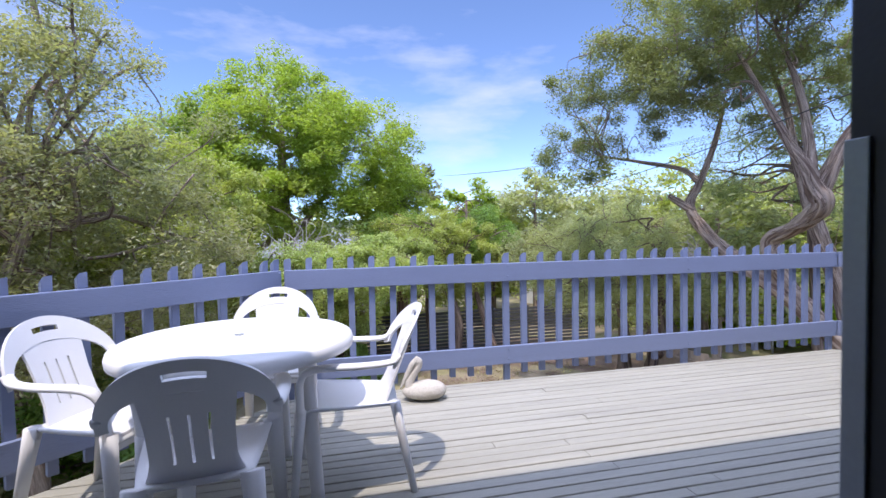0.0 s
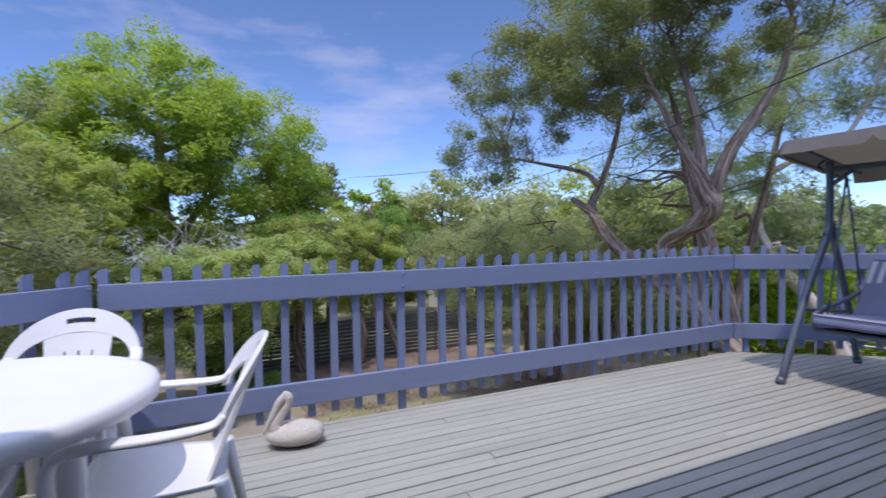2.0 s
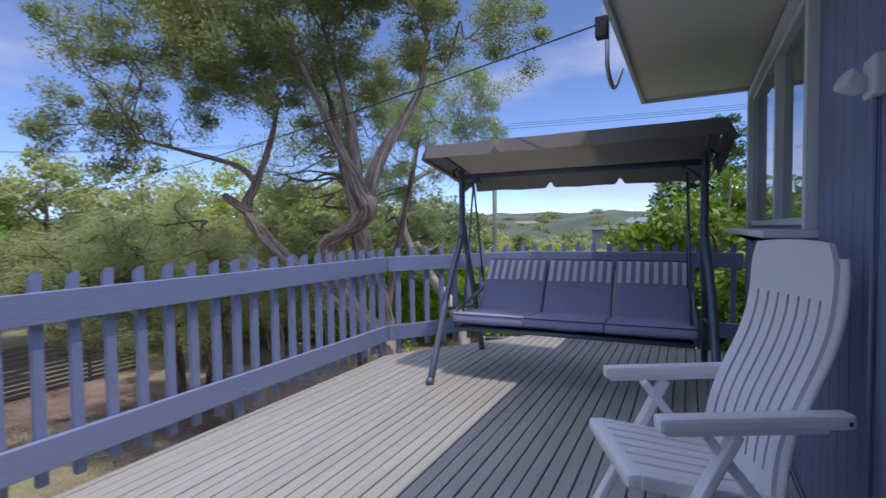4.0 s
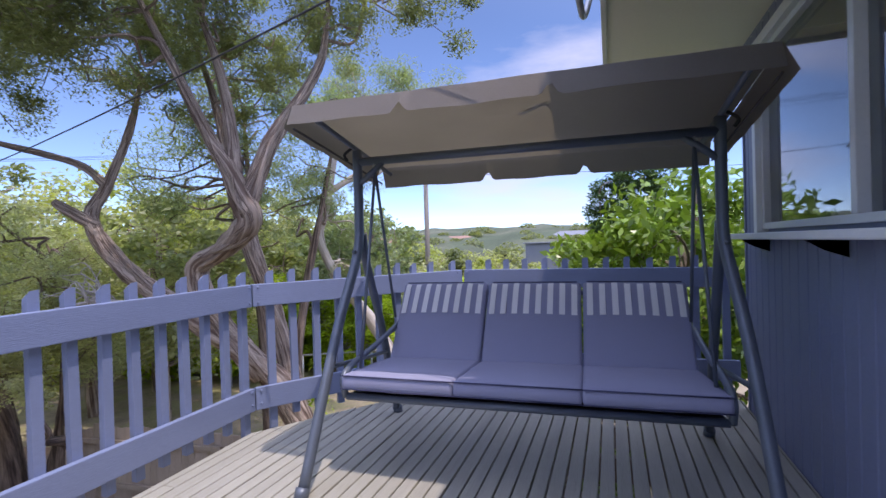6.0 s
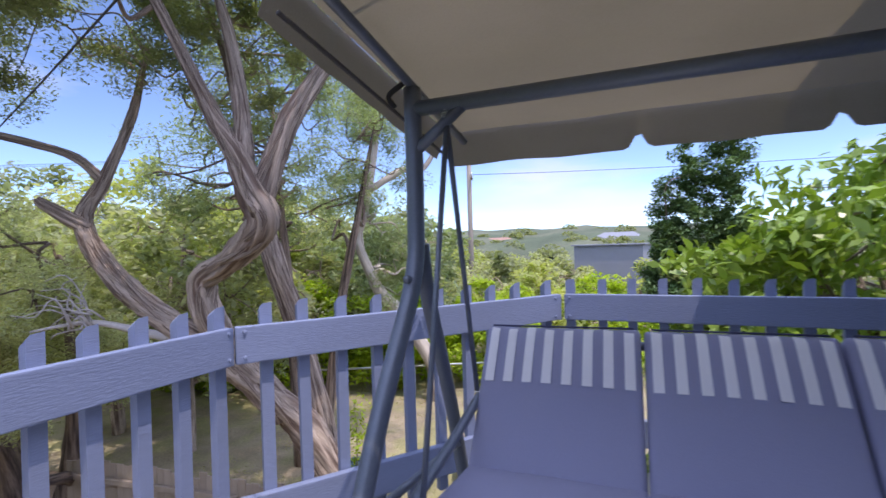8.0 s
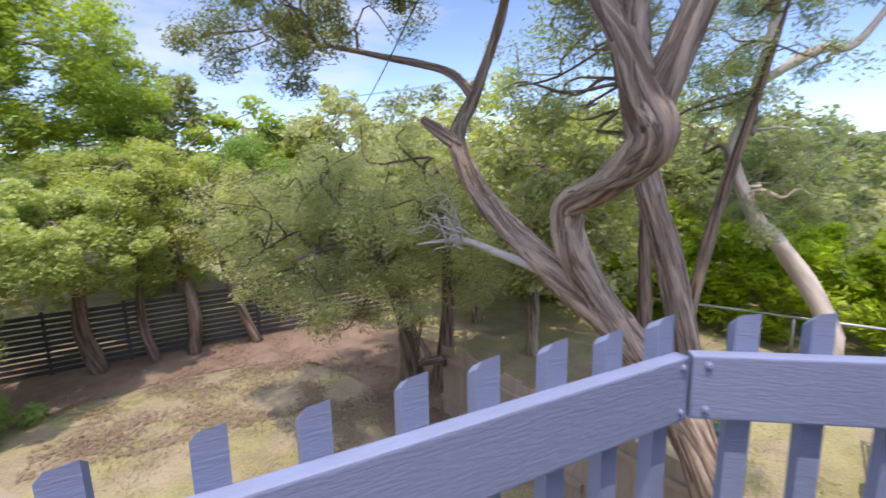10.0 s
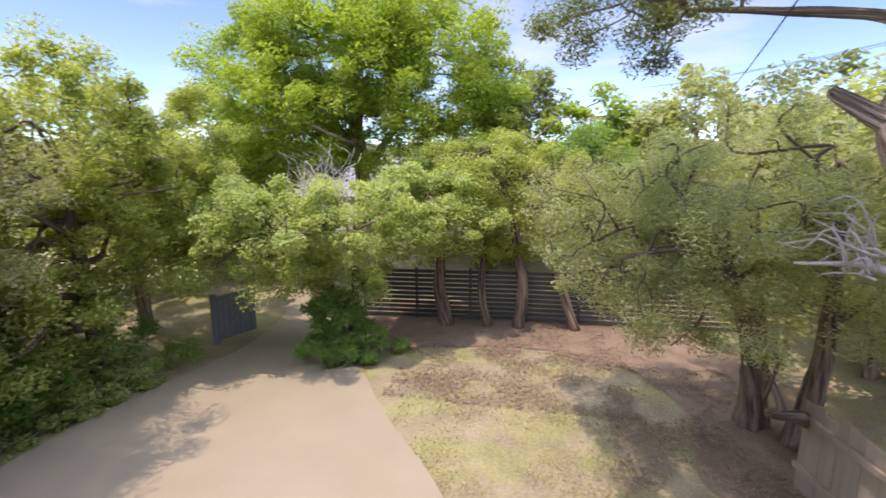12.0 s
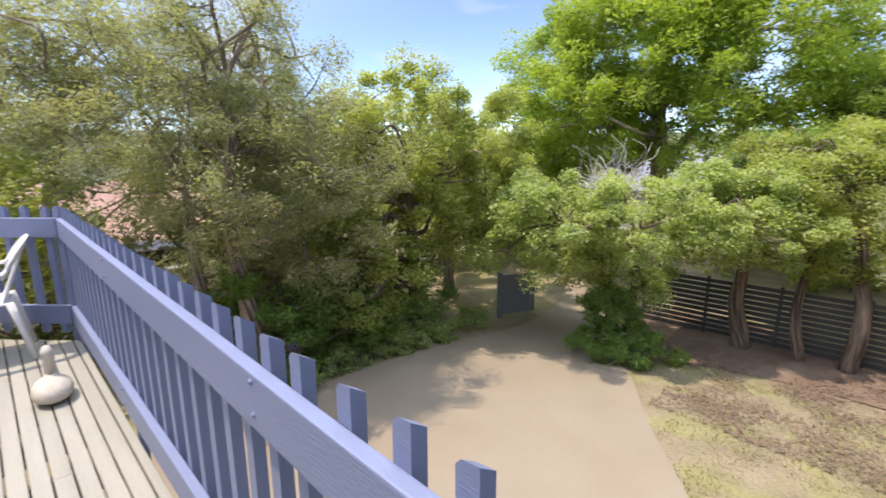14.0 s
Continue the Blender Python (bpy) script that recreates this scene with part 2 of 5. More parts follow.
def beam(a, b, w, h, bevel=0.004, up=(0, 0, 1)):
    """A bar of section w x h from a to b."""
    a, b = Vector(a), Vector(b)
    d = b - a
    z = d.normalized()
    x = Vector(up).cross(z)
    if x.length < 1e-4:
        x = Vector((1, 0, 0))
    x.normalize()
    y = z.cross(x)
    m = Matrix((x, y, z)).transposed().to_4x4()
    m.translation = a
    return box((-w / 2, -h / 2, 0), (w / 2, h / 2, d.length), bevel, m)


def smooth_path(points, radii, steps=5):
    """Catmull-Rom through the points, with radii carried along."""
    p = [np.array(q, float) for q in points]
    p = [2 * p[0] - p[1]] + p + [2 * p[-1] - p[-2]]
    r = [radii[0]] + list(radii) + [radii[-1]]
    out, rad = [], []
    for i in range(1, len(p) - 2):
        for k in range(steps):
            t = k / steps
            out.append(0.5 * (2 * p[i] + (p[i + 1] - p[i - 1]) * t + (2 * p[i - 1] - 5 * p[i] + 4 * p[i + 1] - p[i + 2]) * t * t + (3 * p[i] - p[i - 1] - 3 * p[i + 1] + p[i + 2]) * t ** 3))
            rad.append(r[i] * (1 - t) + r[i + 1] * t)
    out.append(p[-2])
    rad.append(r[-2])
    return out, rad


def tube_data(points, radii, segs=8, flat=1.0, twist=0.0, ridges=0.0, rng=None, grain=None):
    """Vertices and faces of a tapered tube along the points; flat squashes it; ridges makes it fluted."""
    verts, faces = [], []
    n = len(points)
    side = None
    seed_ = rng.uniform(0, 50) if rng is not None else 0.0
    run = 0.0
    for i in range(n):
        a, b = np.array(points[max(i - 1, 0)], float), np.array(points[min(i + 1, n - 1)], float)
        d = (b - a) / (np.linalg.norm(b - a) + 1e-9)
        if side is None:
            ref = np.array((0, 0, 1.0)) if abs(d[2]) < 0.9 else np.array((0, 1.0, 0))
            side = np.cross(ref, d)
        side = side - d * side.dot(d)
        side /= np.linalg.norm(side) + 1e-9
        up = np.cross(d, side)
        if i:
            run += float(np.linalg.norm(np.array(points[i], float) - np.array(points[i - 1], float)))
        for k in range(segs):
            w = 2 * math.pi * k / segs
            rr = radii[i]
            if ridges:
                rr *= 1 + ridges * (noise.noise(Vector((2.4 * math.cos(w + run * 0.9) + seed_, 2.4 * math.sin(w + run * 0.9), run * 1.3))) + 0.5 * noise.noise(Vector((6 * math.cos(w + run * 0.9), 6 * math.sin(w + run * 0.9) + seed_, run * 2.0))))
            if grain is not None:
                grain.append((0.16 * math.cos(w + run * 0.8) + seed_, 0.16 * math.sin(w + run * 0.8), run * 0.10))
            verts.append(tuple(np.array(points[i], float) + rr * (math.cos(w) * side + flat * math.sin(w) * up)))
    for i in range(n - 1):
        for k in range(segs):
            a, b = i * segs + k, i * segs + (k + 1) % segs
            faces.append((a, b, b + segs, a + segs))
    faces.append(tuple(range(segs))[::-1])
    faces.append(tuple((n - 1) * segs + k for k in range(segs)))
    return verts, faces


def tube(name, points, radius, mat, parent=None, label="", segs=10, steps=6, flat=1.0, curve=True):
    radii = radius if isinstance(radius, (list, tuple)) else [radius] * len(points)
    if curve and len(points) > 2:
        points, radii = smooth_path(points, radii, steps)
    v, f = tube_data(points, radii, segs, flat)
    return mesh_object(name, v, f, mat, parent, label, True)


def joined(pieces):
    verts, faces = [], []
    for v, f in pieces:
        o = len(verts)
        verts += v
        faces += [tuple(i + o for i in q) for q in f]
    return verts, faces


def lathe(profile, segs=32):
    verts, faces = [], []
    for r, z in profile:
        verts += [(r * math.cos(2 * math.pi * k / segs), r * math.sin(2 * math.pi * k / segs), z) for k in range(segs)]
    for i in range(len(profile) - 1):
        for k in range(segs):
            a, b = i * segs + k, i * segs + (k + 1) % segs
            faces.append((a, b, b + segs, a + segs))
    faces.append(tuple(range(segs))[::-1])
    faces.append(tuple((len(profile) - 1) * segs + k for k in range(segs)))
    return verts, faces


def plate(outlines, thick, bevel=0.004):
    """A mesh of the closed outlines (the first with the others as holes) in the xy plane, of that thickness."""
    cu = bpy.data.curves.new("outline", "CURVE")
    cu.dimensions, cu.fill_mode, cu.extrude, cu.bevel_depth, cu.bevel_resolution = "2D", "BOTH", thick / 2 - bevel, bevel, 1
    for pts in outlines:
        sp = cu.splines.new("POLY")
        sp.points.add(len(pts) - 1)
        for q, (x, y) in zip(sp.points, pts):
            q.co = (x, y, 0, 1)
        sp.use_cyclic_u = True
    ob = bpy.data.objects.new("outline", cu)
    scene.collection.objects.link(ob)
    me = bpy.data.meshes.new_from_object(ob.evaluated_get(bpy.context.evaluated_depsgraph_get()))
    bpy.data.objects.remove(ob)
    bpy.data.curves.remove(cu)
    bm = bmesh.new()
    bm.from_mesh(me)
    bpy.data.meshes.remove(me)
    bmesh.ops.remove_doubles(bm, verts=bm.verts, dist=0.0002)
    return bm


def slot(cx, cy, hx, hy, n=6):
    """A rounded slot outline."""
    r = min(hx, hy)
    pts = []
    for k in range(4):
        ox, oy = ((hx - r), (hy - r))
        sx, sy = ((1, 1), (-1, 1), (-1, -1), (1, -1))[k]
        for j in range(n):
            w = math.pi / 2 * (k + j / (n - 1))
            pts.append((cx + sx * ox + r * math.cos(w), cy + sy * oy + r * math.sin(w)))
    return pts


def shell(name, us, vs, place, holes, thick, mat, parent):
    """A curved moulded panel: place(u, v) over a grid, with the cells in holes left open."""
    bm = bmesh.new()
    grid = [[bm.verts.new(place(u, v)) for u in us] for v in vs]
    for j in range(len(vs) - 1):
        for i in range(len(us) - 1):
            if not holes(0.5 * (us[i] + us[i + 1]), 0.5 * (vs[j] + vs[j + 1])):
                bm.faces.new((grid[j][i], grid[j][i + 1], grid[j + 1][i + 1], grid[j + 1][i]))
    for v in [v for v in bm.verts if not v.link_faces]:
        bm.verts.remove(v)
    bmesh.ops.recalc_face_normals(bm, faces=bm.faces)
    bmesh.ops.solidify(bm, geom=bm.faces[:], thickness=thick)
    ob = part(name, bm, mat, parent, "", True)
    ob.data.set_sharp_from_angle(angle=radians(42))
    return ob


# ---- plants ----


def leaf_mesh(name, centres, size, width, mat, parent, seed, up=0.9, droop=0.0, label=""):
    """Leaves as small folded diamonds at the centres."""
    rng = np.random.default_rng(seed)
    n = len(centres)
    nrm = rng.normal(size=(n, 3))
    nrm[:, 2] = np.abs(nrm[:, 2]) + up
    nrm /= np.linalg.norm(nrm, axis=1)[:, None]
    along = rng.normal(size=(n, 3))
    along[:, 2] -= droop
    along -= nrm * (along * nrm).sum(1)[:, None]
    along /= np.linalg.norm(along, axis=1)[:, None] + 1e-9
    side = np.cross(nrm, along)
    ln = (size * rng.uniform(0.6, 1.3, n))[:, None]
    wd = ln * width
    v = np.empty((n, 4, 3))
    v[:, 0] = centres - along * ln / 2
    v[:, 1] = centres + side * wd / 2 + nrm * wd * 0.18 + along * ln * 0.05
    v[:, 2] = centres + along * ln / 2
    v[:, 3] = centres - side * wd / 2 + nrm * wd * 0.18 + along * ln * 0.05
    me = bpy.data.meshes.new(name)
    me.vertices.add(n * 4)
    me.vertices.foreach_set("co", v.reshape(-1))
    me.loops.add(n * 4)
    me.loops.foreach_set("vertex_index", np.arange(n * 4, dtype=np.int32))
    me.polygons.add(n)
    me.polygons.foreach_set("loop_start", np.arange(0, n * 4, 4, dtype=np.int32))
    me.update(calc_edges=True)
    me.materials.append(mat)
    ob = new(name, me)
    ob.parent = parent
    if label:
        ob["label"] = label
    return ob


def clump_centres(lobes, count, rng, inner=0.55):
    """Clump places, mostly near the skins of the lobes, with uneven reach."""
    vol = np.array([a[3] * a[4] * a[5] for a in lobes]) ** (2 / 3)
    pick = rng.choice(len(lobes), count, p=vol / vol.sum())
    out = np.empty((count, 3))
    for i, k in enumerate(pick):
        cx, cy, cz, rx, ry, rz = lobes[k]
        d = rng.normal(size=3)
        d /= np.linalg.norm(d)
        lump = 1 + 0.22 * noise.noise(Vector((d[0] * 1.9 + cx, d[1] * 1.9 + cy, d[2] * 1.9 + k)))
        r = (inner + (1 - inner) * rng.random() ** 0.6) * lump
        out[i] = (cx + d[0] * rx * r, cy + d[1] * ry * r, cz + d[2] * rz * r)
    return out


def leaf_centres(clumps, n, radius, rng, flat=0.75):
    pick = rng.integers(0, len(clumps), n)
    d = rng.normal(size=(n, 3))
    d /= np.linalg.norm(d, axis=1)[:, None]
    r = radius * rng.uniform(0.55, 1.35, len(clumps))[pick] * rng.random(n) ** 0.45
    d[:, 2] *= flat
    return clumps[pick] + d * r[:, None]


def limb_path(a, b, rng, wild=0.12, mid=3):
    a, b = np.array(a, float), np.array(b, float)
    ln = np.linalg.norm(b - a)
    pts = [a]
    for k in range(1, mid + 1):
        t = k / (mid + 1)
        q = a + (b - a) * t + rng.normal(size=3) * wild * ln
        q[2] += ln * 0.10 * math.sin(math.pi * t)
        pts.append(q)
    return pts + [b]


def tree(name, base, lobes, leaf_mat, n_leaves, leaf, seed, label, trunks, bark=BARK, clumps=140, clump_r=0.35, limbs=22, leaf_w=0.4, droop=0.0, twig=0.012,
         inner=0.55, category="tree", group="", twigs=60, up=0.9, flat=0.75, fluted=0.30, segs=14, strands=0):
    """A tree: its trunks are lists of (x, y, z, radius) from the ground; limbs grow from their upper halves to the clumps of the crown."""
    rng = np.random.default_rng(seed)
    root = thing(name, *base, 0, label, category, group)
    off = np.array(base, float)
    pieces, ends, grain = [], [], []
    for tr in trunks:
        pts, rad = smooth_path([np.array(q[:3]) - off for q in tr], [q[3] for q in tr], 6)
        pieces.append(tube_data(pts, rad, segs, 1.0, 0.18, fluted, rng, grain))
        for s_ in range(strands):
            ph, tw, rr = rng.uniform(0, 6.28), rng.uniform(0.06, 0.16), rng.uniform(0.15, 0.36)
            sp, sr = [], []
            for i_, (q_, r_) in enumerate(zip(pts, rad)):
                d_ = pts[min(i_ + 1, len(pts) - 1)] - pts[max(i_ - 1, 0)]
                d_ = d_ / (np.linalg.norm(d_) + 1e-9)
                e1 = np.cross(d_, (0.31, 0.87, 0.37))
                e1 /= np.linalg.norm(e1) + 1e-9
                e2 = np.cross(d_, e1)
                w_ = ph + tw * i_ + 0.5 * math.sin(i_ * 0.35 + ph)
                sp.append(q_ + (e1 * math.cos(w_) + e2 * math.sin(w_)) * r_ * 0.82)
                sr.append(r_ * rr * (0.8 + 0.35 * math.sin(i_ * 0.8 + ph * 3)))
            pieces.append(tube_data(sp, sr, 8, 1.0, 0.2, 0.35, rng, grain))
        ends += [(p, r) for p, r in list(zip(pts, rad))[int(len(pts) * 0.45):]]
    cl = clump_centres([(a[0] - off[0], a[1] - off[1], a[2] - off[2], *a[3:]) for a in lobes], clumps, rng, inner)
    order = rng.permutation(len(cl))
    joints = []
    for j in order[:limbs]:
        near = min(ends, key=lambda e: np.linalg.norm(e[0] - cl[j]) + 0.4 * rng.random())
        pts = limb_path(near[0], cl[j], rng)
        r0 = max(min(near[1] * 0.6, 0.02 + 0.028 * np.linalg.norm(near[0] - cl[j])), 0.012)
        pts, rad = smooth_path(pts, list(np.linspace(r0, twig, len(pts))), 4)
        pieces.append(tube_data(pts, rad, 6, 1.0, 0.2, 0.2, rng, grain))
        joints += pts[4:]
    if joints:
        for j in order[limbs:limbs + twigs]:
            near = min(joints, key=lambda e: np.linalg.norm(e - cl[j]))
            pts, rad = smooth_path(limb_path(near, cl[j], rng, 0.14, 2), [twig * 1.1, twig * 0.9, twig * 0.6, twig * 0.35], 3)
            pieces.append(tube_data(pts, rad, 4, grain=grain))
    if pieces:
        v, f = joined(pieces)
        wood = mesh_object("trunk", v, f, bark, root, "", True)
        wood.data.attributes.new("grain", "FLOAT_VECTOR", "POINT").data.foreach_set("vector", np.array(grain).reshape(-1))
    leaf_mesh("crown", leaf_centres(cl, n_leaves, clump_r, rng, flat), leaf, leaf_w, leaf_mat, root, seed + 1, up, droop)
    return root

# ---- ground ----
GZ = -2.35


def sheet(name, outline, z, mat, label="", category="", kind="structure", thick=0.0):
    bm = bmesh.new()
    vs = [bm.verts.new((x, y, z)) for x, y in outline]
    f = bm.faces.new(vs)
    if thick:
        got = bmesh.ops.extrude_face_region(bm, geom=[f])["geom"]
        for v in got:
            if isinstance(v, bmesh.types.BMVert):
                v.co.z -= thick
    return tagged(part(name, bm, mat), label, category, "", kind)


def rounded(points, steps=6):
    p, _ = smooth_path([(x, y, 0) for x, y in points] + [(points[0][0], points[0][1], 0)], [1] * (len(points) + 1), steps)
    return [(q[0], q[1]) for q in p[:-1]]


def ground_mesh():
    xs = np.r_[-900, -300, -120, -60, np.linspace(-30, 40, 71), 60, 120, 300, 900]
    ys = np.r_[-900, -300, -120, -60, np.linspace(-20, 45, 66), 60, 120, 300, 900]
    verts = []
    for y in ys:
        for x in xs:
            far = max(0.0, math.hypot(x - 3, y - 5) - 11)
            z = GZ - 0.045 * min(far, 50) + 0.05 * noise.noise(Vector((x * 0.4, y * 0.4, 0)))
            if -3.2 < x < 7.5 and y < 14.5:
                z = min(z, GZ - 0.004)
            verts.append((x, y, z))
    nx = len(xs)
    faces = [(j * nx + i, j * nx + i + 1, (j + 1) * nx + i + 1, (j + 1) * nx + i) for j in range(len(ys) - 1) for i in range(nx - 1)]
    return tagged(mesh_object("ground", verts, faces, GROUND, None, "", True), "dry patchy lawn and bare earth of the yard", "ground", "", "structure")


ground_mesh()
sheet("driveway", rounded([(-2.45, -2), (-2.5, 4.5), (-2.35, 6.6), (-2.25, 8.2), (-1.95, 9.7), (-1.65, 11.2), (-1.9, 13), (-2.6, 15), (-1.2, 16), (-0.7, 13.2), (-0.15, 11.9), (0.6, 10.9), (1.1, 10.4), (1.9, 9.2), (3.0, 7.8), (3.6, 6.4), (3.9, 3), (3.9, -2)], 4), GZ + 0.03, DRIVE, "pale sandy concrete driveway in the yard", "driveway", thick=0.06)
sheet("mulch_bed", rounded([(0.9, 11.3), (2.2, 11.9), (4.2, 12.1), (5.6, 11.5), (6.2, 10.0), (5.9, 8.6), (6.8, 8.0), (8.2, 9.4), (7.6, 12.8), (6.5, 14.4), (0.6, 14.5), (-0.2, 13.2)], 5), GZ + 0.012, MULCH, "dark leaf litter along the slatted fence", "garden bed")
sheet("road", [(24, -30), (30, -30), (30, 40), (24, 40)], GZ - 0.35, ROAD, "grey asphalt street beyond the hedge", "road")

# ---- deck ----
DY0, DY1 = 0.42, 3.475
C0, C1, C2 = (-0.29, 3.47), (4.78, 3.46), (6.17, 2.47)
deck = thing("deck", 2.3, 1.9, 0, 0, "timber deck of narrow weathered grey boards", "deck", "", "structure")


def deck_left(y):
    return -0.29 - (3.47 - y) * 1.06 if y > 1.25 else -2.64


def deck_right(y):
    return min(6.2, 4.78 + (3.46 - y) * 1.40)


PITCH = 0.0767
rb = random.Random(5)
y = 1.287 - 12 * PITCH
boards = []
while y + 0.03 < DY1:
    y2 = min(y + PITCH - 0.0085, DY1)
    y = max(y, DY0 + 0.006)
    a0, a1, b0, b1 = deck_left(y), deck_left(y2), deck_right(y), deck_right(y2)
    cut = rb.uniform(0.9, 4.2)
    boards.append((y, y2, (a0, a1), (cut - 0.0015, cut - 0.0015)))
    boards.append((y, y2, (cut + 0.0015, cut + 0.0015), (b0, b1)))
    y = y2 + 0.0085
for ya, yb, (xa0, xa1), (xb0, xb1) in boards:
    z = rb.uniform(-0.002, 0.001)
    e = 0.003
    top = [(xa0 + e, ya + e, z), (xb0 - e, ya + e, z), (xb1 - e, yb - e, z), (xa1 + e, yb - e, z)]
    rim = [(xa0, ya, z - e), (xb0, ya, z - e), (xb1, yb, z - e), (xa1, yb, z - e)]
    low = [(x_, y_, -0.034) for x_, y_, _ in rim]
    vs = [(x_ - 2.3, y_ - 1.9, z_) for x_, y_, z_ in top + rim + low]
    fs = [(0, 1, 2, 3), (11, 10, 9, 8)] + [(a, a + 4, (a + 1) % 4 + 4, (a + 1) % 4) for a in range(4)] + [(a + 4, a + 8, (a + 1) % 4 + 8, (a + 1) % 4 + 4) for a in range(4)]
    mesh_object("board", vs, fs, DECK, deck)
for k, xj in enumerate(np.arange(-1.2, 6.1, 0.45)):
    y_top = 3.44 if -0.25 < xj < 4.75 else (3.44 - (xj - 4.78) * 0.72 if xj > 4 else 3.44 + (xj + 0.29) / 1.06)
    part("joist", box((xj - 0.022 - 2.3, DY0 - 1.9, -0.17), (xj + 0.022 - 2.3, y_top - 1.9, -0.036)), PALING, deck)
for xj in (-0.2, 2.2, 4.6):
    part("post", box((xj - 0.05 - 2.3, 3.28 - 1.9, GZ - 0.02), (xj + 0.05 - 2.3, 3.38 - 1.9, -0.172)), PALING, deck)


# ---- railings ----


def picket_shape(h0, h1, w, d, cut):
    """An upright board whose top is sawn sloping outward, with one corner taken off."""
    x = w / 2
    pts = [(-x, h0), (x, h0), (x, h1), (-x + w * 0.24, h1 - 0.004), (-x, h1 - cut)]
    vs = [(a, 0, b) for a, b in pts] + [(a, d, b - (0.022 if b > 0.5 else 0.0)) for a, b in pts]
    n = len(pts)
    return vs, [tuple(range(n)), tuple(range(2 * n - 1, n - 1, -1))] + [(i, i + n, (i + 1) % n + n, (i + 1) % n) for i in range(n)]


pv, pf = picket_shape(0.05, 1.030, 0.045, 0.034, 0.016)
PICKET = bpy.data.meshes.new("picket")
PICKET.from_pydata(pv, [], pf)
PICKET.materials.append(RAIL)
qv, qf = picket_shape(-0.20, 1.030, 0.048, 0.036, 0.016)
POST = bpy.data.meshes.new("post")
POST.from_pydata(qv, [], qf)
POST.materials.append(RAIL)
bv, bf = lathe([(0.009, 0.0), (0.009, 0.002), (0.006, 0.003), (0.006, 0.008), (0.003, 0.009)], 10)
BOLT = bpy.data.meshes.new("bolt")
BOLT.from_pydata(bv, [], bf)
BOLT.materials.append(RAIL)


def railing(a, b, pickets, posts, bolts, label, seed):
    """Two flat rails from a to b with the uprights on their outer side; local x runs along, local y outward."""
    d = Vector((b[0] - a[0], b[1] - a[1]))
    ln = d.length
    root = thing("deck_railing", a[0], a[1], 0, math.degrees(math.atan2(d.y, d.x)), label, "railing", "deck railings")
    for nm, z0, z1 in (("top_rail", 0.802, 0.946), ("bottom_rail", 0.134, 0.279)):
        bm = box((0.002, 0, z0), (ln - 0.002, 0.036, z1), 0.005)
        bmesh.ops.subdivide_edges(bm, edges=[e for e in bm.edges if abs(e.verts[0].co.x - e.verts[1].co.x) > ln * 0.8], cuts=14)
        for v in bm.verts:
            v.co.z += 0.0022 * noise.noise(Vector((v.co.x * 2.2, seed, z0)))
            v.co.y += 0.0015 * noise.noise(Vector((v.co.x * 3.1, seed + 5, z0)))
        part(nm, bm, RAIL, root)
    r = random.Random(seed)
    for x in pickets:
        ob = new("picket", PICKET)
        ob.parent = root
        ob.matrix_local = pose(x + r.uniform(-0.004, 0.004), 0.037, r.uniform(-0.006, 0.006), 0, r.uniform(-0.5, 0.5), 0)
    for x in posts:
        ob = new("post", POST)
        ob.parent = root
        ob.matrix_local = pose(x, 0.037, 0, 0, 0, 0)
    for x, zs in bolts:
        for z in zs:
            ob = new("bolt", BOLT)
            ob.parent = root
            ob.matrix_local = pose(x, 0.001, z, 90, 0, 0)
    return root


PP = 0.1537
LOOK = "blue-grey painted timber deck railing with two flat rails and sawn pickets"
# the outer side of a railing lies to the left of its run, so each runs from the camera's left end towards +x
skip = (11, 22)
railing((C0[0], 3.452), (4.785, 3.452), [k * PP + 0.015 for k in range(1, 22) if k not in skip] + [3.533, 3.714, 3.877, 4.025] + [4.165 + k * 0.1446 for k in range(6)], [0.02, 11 * PP + 0.01, 22 * PP + 0.01, 5.041],
        [(11 * PP + 0.01, (0.925, 0.842, 0.258, 0.176)), (22 * PP + 0.01, (0.925, 0.842, 0.258, 0.176)), (5.05, (0.926, 0.826, 0.258, 0.176))], LOOK, 1)
dl = math.hypot(6.16 - 4.80, 2.465 - 3.445)
railing((4.787, 3.452), (6.165, 2.465), [0.271 + k * 0.163 for k in range(8)], [0.121, dl - 0.05],
        [(0.035, (0.926, 0.826, 0.258, 0.176)), (dl - 0.03, (0.926, 0.826, 0.258, 0.176))], LOOK, 2)
railing((6.170, 2.455), (6.170, 0.43), [0.052 + k * 0.1548 for k in range(1, 12)], [0.03, 1.95], [(0.03, (0.926, 0.826, 0.258, 0.176))], LOOK, 3)
railing((-2.44, 1.43), (-0.305, 3.447), [0.06 + k * PP for k in range(0, 19)], [2.92], [(2.92, (0.926, 0.826))], LOOK, 4)
railing((-2.66, 0.43), (-2.45, 1.41), [0.05 + k * PP for k in range(0, 6)], [0.95], [], LOOK, 5)

